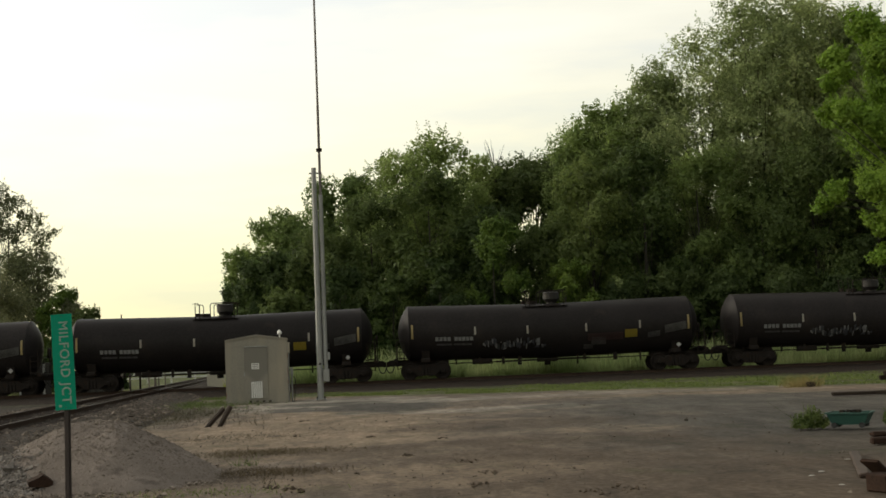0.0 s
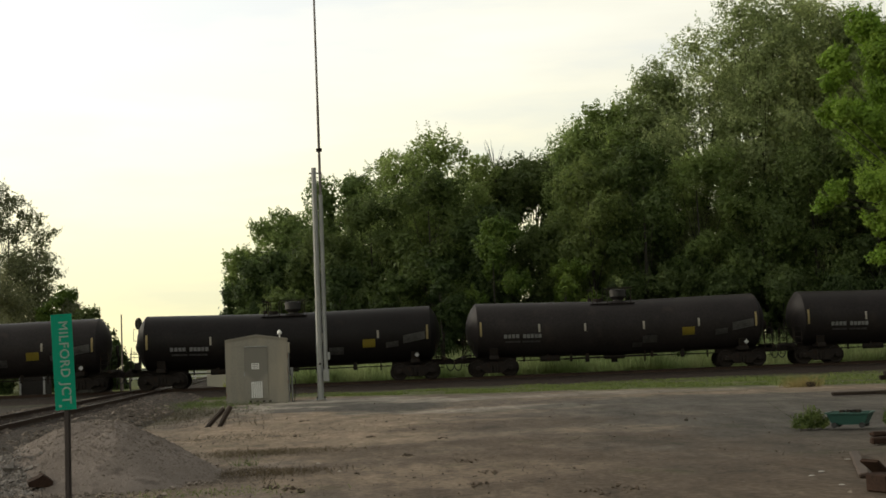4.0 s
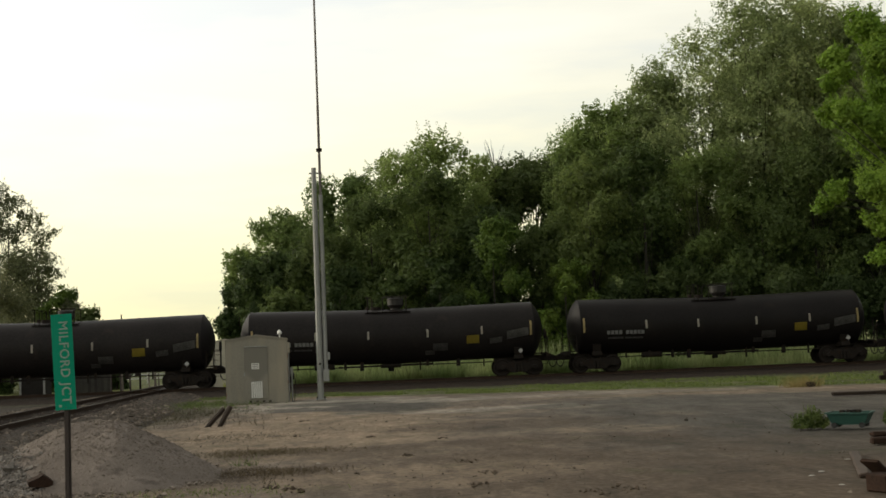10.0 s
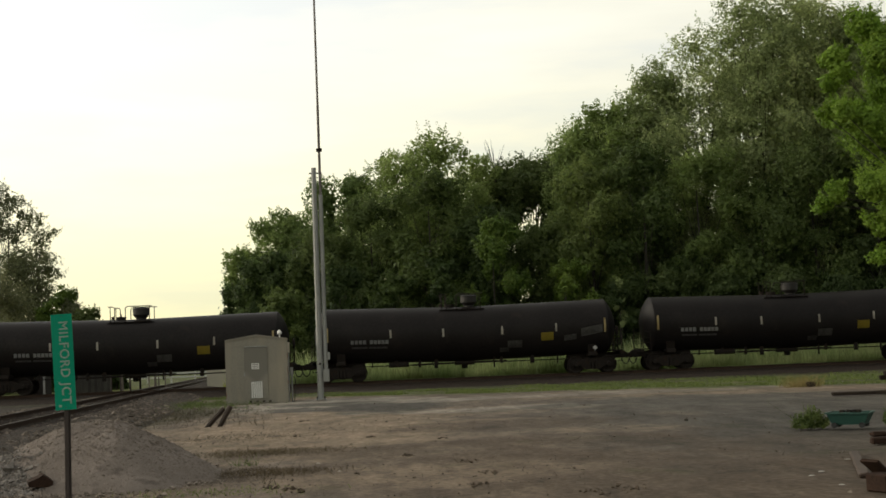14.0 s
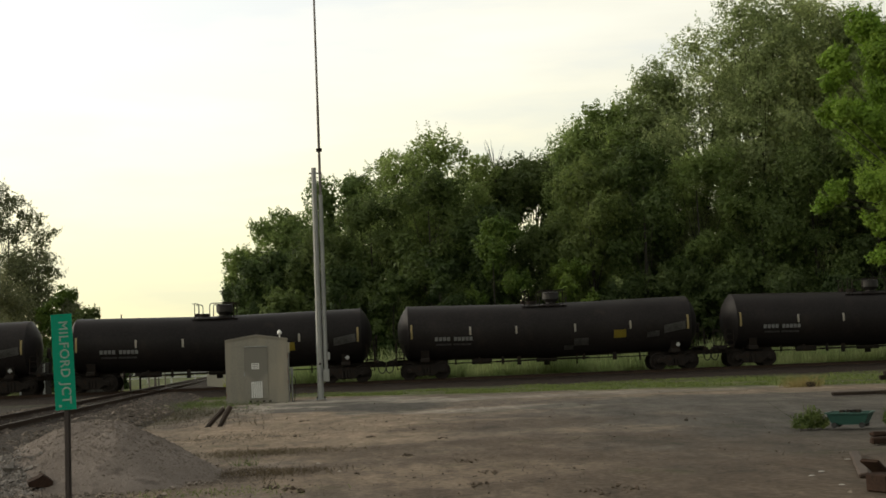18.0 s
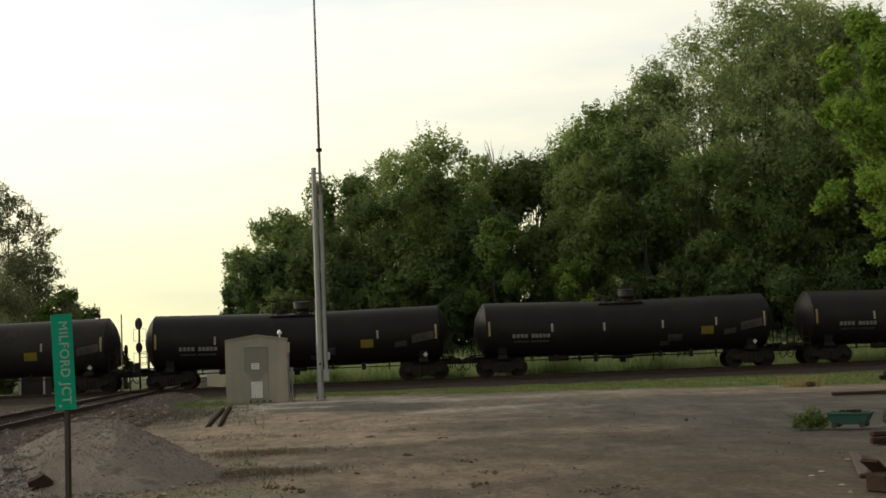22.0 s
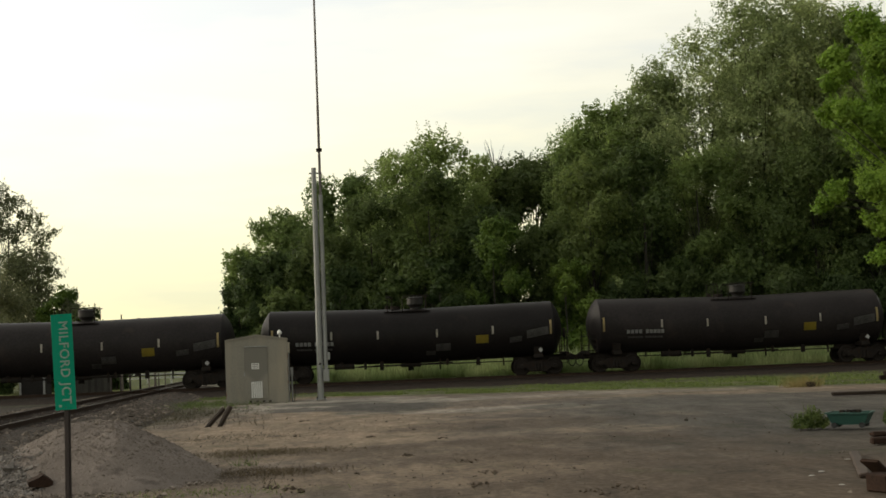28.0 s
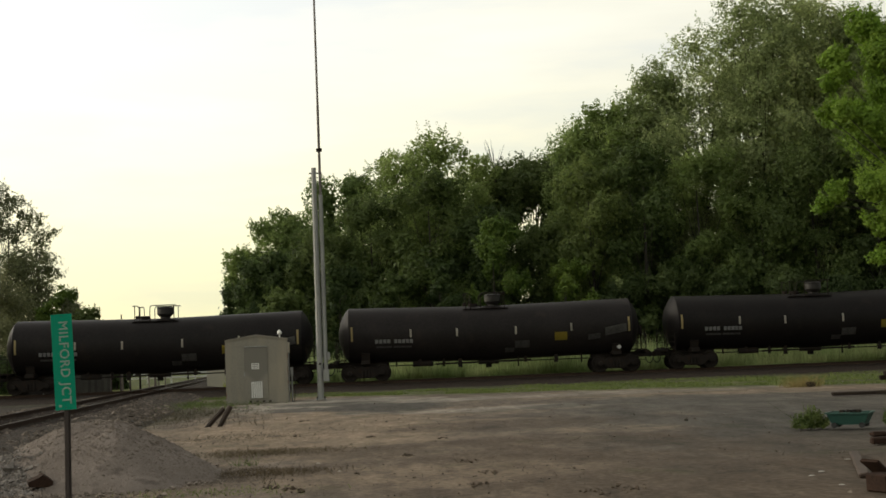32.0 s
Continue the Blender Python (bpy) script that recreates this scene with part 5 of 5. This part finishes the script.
for i, (x, y, rx, ry, h, n, mat, lab) in enumerate((
        (-2.2, 24.2, 0.75, 0.5, 0.034, 2600, M_WEED, "low brown dried weeds on the lot"),
        (-1.9, 19.8, 0.5, 0.35, 0.04, 1700, M_WEED, "low brown dried weeds on the lot"),
        (-2.35, 21.4, 0.16, 0.16, 0.12, 45, M_GRASS, "small tuft of green grass on the lot"),
        (-3.6, 29.5, 1.0, 0.9, 0.026, 900, M_WEED, "low brown dried weeds on the lot"),
        (-2.4, 17.0, 0.6, 0.35, 0.035, 420, M_GRASS, "small tuft of green grass on the lot"),
        (7.52, 24.5, 0.12, 0.12, 0.34, 26, M_GRASS, "thin tall grass stalks beside the tub"),
        (-1.7, 18.0, 0.10, 0.12, 0.22, 16, M_WEED, "few dead weed stalks standing on the lot"),
        (-1.85, 19.5, 0.22, 0.15, 0.13, 22, M_WEED, "few dead weed stalks standing on the lot"),
        (-4.2, 36.5, 0.5, 0.8, 0.16, 60, M_WEED, "few dead weed stalks standing on the lot"),
        (14.12, 46.9, 0.30, 0.25, 0.30, 520, M_DRY, "clump of dry yellow grass"),
        (-7.2, 43.0, 1.3, 4.0, 0.08, 2500, M_WEED, "rough brown weeds by the crossing ballast"),
        (-8.6, 54.5, 1.6, 3.0, 0.11, 3500, M_GRASS, "rough grass by the crossing ballast"))):
    blades("weeds" if mat is M_WEED else "grass_tuft", n, clump(x, y, rx, ry), h, mat, lab, 40 + i, 0.003 + 0.0001 * y, "weeds", 0.8)

for i, (x, y, h, w) in enumerate(((7.32, 24.4, 0.17, 0.30), (7.52, 24.5, 0.26, 0.26), (7.68, 24.4, 0.18, 0.26), (8.92, 24.3, 0.24, 0.36))):
    tree("weed", x, y, h + 0.05, w, M_LEAF_D, "leafy green weed growing beside the tub", "weed", leaves=300, leaf=0.024, lobes=7, base=0.0, seed=900 + i, airy=0.5, trunk_r=0.008, group="weeds by the tub")

# ---------------- scrap and timber on the lot ----------------


def beam(name, m, lx, ly, lz, mat, label, category, bevel=0.02):
    bm = bmesh.new()
    box(bm, lx, ly, lz, Matrix.Translation((0, 0, lz / 2)), bevel)
    bmesh.ops.subdivide_edges(bm, edges=[e for e in bm.edges if e.calc_length() > lx * 0.6], cuts=5)
    rnd = random.Random(len(label) + int(lx * 100))
    for v in bm.verts:
        v.co += Vector((rnd.uniform(-.008, .008), rnd.uniform(-.008, .008), rnd.uniform(-.006, .006) if v.co.z > 0.02 else 0))
    ob = new(name, mesh_of(name, bm, mat))
    ob.matrix_basis = m
    return tagged(ob, label, category)


beam("rail_tie", pose(13.72, 38.0, 0, 0, 0, -8), 2.7, 0.22, 0.10, M_TIE, "dark weathered railway tie lying on the lot", "railway tie")
beam("rail_tie", pose(19.75, 51.0, 0, 0, 0, -6), 2.6, 0.22, 0.17, M_TIE, "dark weathered railway tie by the grass", "railway tie")
beam("rail_tie", pose(19.8, 50.7, 0.17, 0, 0, -2), 2.6, 0.22, 0.17, M_TIE, "brown railway tie on top of another", "railway tie")
beam("timber_block", pose(14.40, 46.6, 0, 0, 0, 20), 0.28, 0.22, 0.17, M_TIE, "short dark block of timber beside the dry grass", "timber")
beam("rusty_beam", pose(7.75, 20.0, 0, 0, 0, -6), 1.4, 0.18, 0.10, M_RUST, "rusty red-brown steel beam on the gravel", "steel beam")
beam("rusty_beam", pose(7.80, 20.2, 0.10, 0, 0, 1), 1.4, 0.16, 0.07, M_RUST, "rusty red-brown steel beam on top of another", "steel beam")
beam("rusty_rail", pose(5.72, 16.75, 0, 0, 0, 73), 3.3, 0.13, 0.06, M_RUST_L, "long light-brown rusty bar lying on the lot", "steel bar")
beam("rusty_channel", pose(5.16, 13.85, 0, 0, 0, 24), 0.70, 0.32, 0.19, M_RUST, "rusty steel channel lying on the lot", "steel beam")
beam("rusty_plate", pose(5.08, 14.05, 0.10, 0, 36, 30), 0.66, 0.22, 0.03, M_RUST, "rusty steel plate leaning on a channel", "steel plate", 0.004)
for x, y, tilt, turn in ((-4.62, 35.3, -46, 14), (-4.37, 35.3, -60, 8)):
    bm = bmesh.new()
    extrude(bm, [(u * 0.75, v * 0.8) for u, v in RAIL_PROFILE], -0.36, 0.36)
    ob = new("rail_offcut", mesh_of("rail_offcut", bm, M_OFFCUT))
    ob.matrix_basis = pose(x, y, 0.17, 0, tilt, turn) @ pose(0, 0, 0, 62, 0, 0)
    tagged(ob, "short rusty length of rail leaning out of the gravel", "rail offcut")
bm = bmesh.new()
extrude(bm, [(-0.14, 0), (0.15, 0), (0.16, 0.07), (0.03, 0.16), (-0.03, 0.12), (-0.15, 0.06)], -0.09, 0.09, "Y")
ob = new("rusty_plate", mesh_of("rusty_plate", bm, M_RUST))
ob.matrix_basis = pose(-4.62, 17.9, 0.09, 6, 4, 20)
tagged(ob, "bent rusty tie plate at the foot of the heap", "scrap")

tub = thing("green_tub", pose(8.12, 24.1, 0, 0, 0, -30), "dark green plastic tub with small black wheels", "tub")
bm = bmesh.new()
lo = [(-0.28, -0.20), (0.28, -0.20), (0.28, 0.20), (-0.28, 0.20)]
hi = [(-0.37, -0.26), (0.37, -0.26), (0.37, 0.26), (-0.37, 0.26)]
a = [bm.verts.new((x, y, 0.06)) for x, y in lo]
b = [bm.verts.new((x, y, 0.26)) for x, y in hi]
c = [bm.verts.new((x * 0.93, y * 0.93, 0.26)) for x, y in hi]
d = [bm.verts.new((x * 0.93, y * 0.93, 0.09)) for x, y in lo]
for p, q in ((a, b), (b, c), (c, d)):
    for i in range(4):
        bm.faces.new((p[i], p[(i + 1) % 4], q[(i + 1) % 4], q[i]))
bm.faces.new(a)
bm.faces.new(d)
part("body", bm, M_TUB, tub)
bm = bmesh.new()
for y in (-0.27, 0.27):
    box(bm, 0.78, 0.03, 0.025, Matrix.Translation((0, y, 0.265)))
for x in (-0.38, 0.38):
    box(bm, 0.03, 0.51, 0.025, Matrix.Translation((x, 0, 0.265)))
part("rim", bm, M_TUB, tub)
for x in (-0.24, 0.24):
    for y in (-0.21, 0.21):
        bm = bmesh.new()
        rod(bm, (x, y - 0.03, 0.05), (x, y + 0.03, 0.05), 0.05, seg=12)
        part("wheel", bm, M_RUBBER, tub)

bm = bmesh.new()
rt = random.Random(9)
for i in range(5):
    box(bm, rt.uniform(0.06, 0.14), rt.uniform(0.05, 0.1), 0.16, Matrix.Translation((-0.12 + i * 0.07, rt.uniform(-.08, .08), 0.235)) @ Matrix.Rotation(rt.uniform(0, 3), 4, "Z"), 0.01)
ob = new("rubble", mesh_of("rubble", bm, M_STEEL))
ob.matrix_basis = tub.matrix_basis.copy()
tagged(ob, "few dark lumps of rubble in the green tub", "rubble", kind="stuff")

rl = random.Random(5)
for x, y in ((14.04, 47.9), (4.81, 15.75), (5.07, 16.2), (4.79, 14.62), (5.89, 17.7), (-0.81, 19.34), (-1.2, 21.0), (5.7, 52.5), (16.9, 50.8)):
    bm = bmesh.new()
    bmesh.ops.create_icosphere(bm, subdivisions=1, radius=0.030)
    for v in bm.verts:
        v.co = Vector((v.co.x * rl.uniform(1.0, 2.0), v.co.y * rl.uniform(0.5, 1.1), max(-0.01, v.co.z * rl.uniform(0.1, 0.35))))
    ob = new("litter", mesh_of("litter", bm, M_LITTER))
    ob.matrix_basis = pose(x, y, 0.0, 0, 0, rl.uniform(0, 180))
    tagged(ob, "crumpled pale scrap of litter on the gravel", "litter", "litter on the lot")

# ---------------- beyond the railway, left ----------------


def signal_mast():
    root = thing("railway_signal", pose(-16.95, 92, 0), "dark two-headed railway signal on a mast", "railway signal")
    bm = bmesh.new()
    rod(bm, (0, 0, 0), (0, 0, 4.95), 0.07, seg=10)
    part("mast", bm, M_STEEL, root)
    for z, r in ((4.55, 0.40), (2.95, 0.36)):
        bm = bmesh.new()
        lathe(bm, [(0, -0.03), (r * 0.72, -0.03), (r * 0.72, 0.03), (0, 0.03)], Matrix.Translation((0, -0.14, z)) @ Matrix.Rotation(radians(90), 4, "X") @ Matrix.Diagonal((0.85, 1.4, 1, 1)), 24)
        head = part("target", bm, M_STEEL, root, "oval black signal target")
        for dz in (-0.24, 0, 0.24):
            bm = bmesh.new()
            rod(bm, (0, -0.15, z + dz), (0, -0.34, z + dz), 0.10, seg=12)
            part("lens_hood", bm, M_LENS, head)
        bm = bmesh.new()
        for x in (-0.42, 0.42):
            rod(bm, (x, 0.2, z - 1.15), (x, 0.2, z - 0.35), 0.015, seg=5)
        for zz in (z - 1.15, z - 0.35):
            rod(bm, (-0.42, 0.2, zz), (0.42, 0.2, zz), 0.015, seg=5)
        part("ladder_cage", bm, M_STEEL, root, "thin open service platform rail")
    bm = bmesh.new()
    box(bm, 0.35, 0.35, 0.9, Matrix.Translation((-0.15, 0, 1.5)))
    part("relay_case", bm, M_STEEL, root)


signal_mast()


def rod_mesh(h, r):
    bm = bmesh.new()
    rod(bm, (0, 0, -0.05), (0, 0, h), r, r * 0.85, 8)
    return bm


def utility_pole(x, y, h, r=0.12, arm=True):
    root = thing("utility_pole", pose(x, y, 0), "weathered grey wooden utility pole far off", "utility pole", "utility poles")
    bm = bmesh.new()
    rod(bm, (0, 0, -0.1), (0, 0, h), r, r * 0.75, 8)
    part("pole", bm, M_WOOD, root)
    if arm:
        bm = bmesh.new()
        box(bm, 0.9, 0.1, 0.1, Matrix.Translation((-0.2, -r, h - 0.25)))
        part("crossarm", bm, M_WOOD, root)


utility_pole(-15.95, 92, 4.2, 0.09, False)
utility_pole(-18.12, 92, 5.22, 0.06, False)
for x, h in ((-16.36, 2.5), (-15.72, 2.45), (-15.28, 2.55)):
    post = new("marker_post", mesh_of("marker_post", rod_mesh(h, 0.05), M_WOOD))
    post.matrix_basis = pose(x, 92, 0)
    tagged(post, "thin grey post beyond the rails", "post", "posts beyond the rails")


hut = thing("signal_hut", pose(-11.6, 95, 0, 0, 0, 4), "pale beige metal hut behind the railway", "shed")
bm = bmesh.new()
extrude(bm, [(-1.3, 0), (1.3, 0), (1.3, 3.1), (0, 3.3), (-1.3, 3.1)], 0, 2.4, "Y")
part("shell", bm, M_SHED, hut)
bm = bmesh.new()
extrude(bm, [(-1.38, 3.1), (0, 3.31), (1.38, 3.1), (1.38, 3.16), (0, 3.37), (-1.38, 3.16)], -0.06, 2.46, "Y")
part("roof", bm, M_SHED, hut)
for x in (0.35, 0.85):
    bm = bmesh.new()
    box(bm, 0.1, 0.04, 1.3, Matrix.Translation((x, -0.022, 2.0)))
    part("dark_slot", bm, M_SHED_D, hut)

cabin = thing("relay_cabin", pose(-23.58, 90, 0), "grey relay cabin with pale corner posts", "cabinet")
bm = bmesh.new()
box(bm, 1.7, 1.6, 2.2, Matrix.Translation((0, 0.8, 1.1)), 0.03)
part("shell", bm, M_SHED_D, cabin)
for x in (-0.77, 0.77):
    bm = bmesh.new()
    box(bm, 0.12, 0.08, 2.1, Matrix.Translation((x, -0.045, 1.05)))
    part("corner_post", bm, M_GALV, cabin, "white painted post")
fence = thing("board_fence", pose(-20.9, 89.5, 0, 0, 0, 3), "weathered grey board fence beyond the rails", "fence")
rf = random.Random(21)
for i in range(12):
    bm = bmesh.new()
    h = 1.45 + rf.uniform(-.05, .05)
    box(bm, 0.203, 0.03, h, Matrix.Translation((0.1 + i * 0.205, -0.05, h / 2 + 0.05)), 0.006)
    part("board", bm, M_FENCE, fence)
for z in (0.4, 1.2):
    bm = bmesh.new()
    box(bm, 2.5, 0.05, 0.1, Matrix.Translation((1.25, -0.008, z)))
    part("fence_rail", bm, M_FENCE, fence)
for x in (0.05, 1.25, 2.45):
    bm = bmesh.new()
    box(bm, 0.12, 0.12, 1.55, Matrix.Translation((x, 0.08, 0.75)))
    part("fence_post", bm, M_FENCE, fence)
# a white rail fence far across the field
for i in range(9):
    pf = thing("rail_fence", pose(-29.5 + i * 2.35, 138 + 0.3 * i, 0, 0, 0, 7), "white painted rail fence across the far field", "fence", "white fence panels")
    bm = bmesh.new()
    box(bm, 0.14, 0.14, 1.5, Matrix.Translation((0, 0, 0.7)))
    part("post", bm, M_WHITE, pf)
    for z in (0.55, 0.95, 1.35):
        bm = bmesh.new()
        box(bm, 2.35, 0.05, 0.14, Matrix.Translation((1.17, -0.1, z)))
        part("rail", bm, M_WHITE, pf)
for x, h in ((-18.05, 1.3), (-17.45, 1.25), (-16.85, 1.3)):
    post = new("fence_post", mesh_of("fence_post", rod_mesh(h, 0.06), M_POST))
    post.matrix_basis = pose(x, 88, 0)
    tagged(post, "short dark post beyond the rails", "post", "posts beyond the rails")

# ---------------- moving things ----------------


def motions():
    # metres run by the train, time by time
    run = [(0.0, 0.0), (6.0, 102.9), (9.0, 154.33), (13.0, 222.81), (17.0, 290.55), (19.0, 324.6), (23.0, 392.7), (28.0, 477.93), (32.0, 545.98)]
    # wheels roll as far as the train runs; alike wheelsets share one set of keys
    lead = {}
    for k, car in TRAIN:
        for ws in car.children_recursive:
            if not ws.name.startswith("wheelset"):
                continue
            dx = round(ws.matrix_basis.translation.x, 2)
            if dx in lead:
                ws.rotation_mode = "QUATERNION"
                own = ws.animation_data_create()
                own.action = lead[dx].animation_data.action
                own.action_slot = lead[dx].animation_data.action_slot
                continue
            lead[dx] = ws
            ts = [i / 30 for i in range(961)]
            ds = np.interp(ts, [t for t, d in run], [d for t, d in run])
            walk(ws, [(t, Matrix.Translation((dx, 0, 0.457)) @ Matrix.Rotation(-(d / 0.462) % (2 * math.pi), 4, "Y")) for t, d in zip(ts, ds)])
    for k, car in TRAIN:
        x = COUPLER_0 + (k + 0.5) * CAR_L
        walk(car, [(t, pose(x - d, TRACK_Y, RAIL_Z)) for t, d in run])


motions()
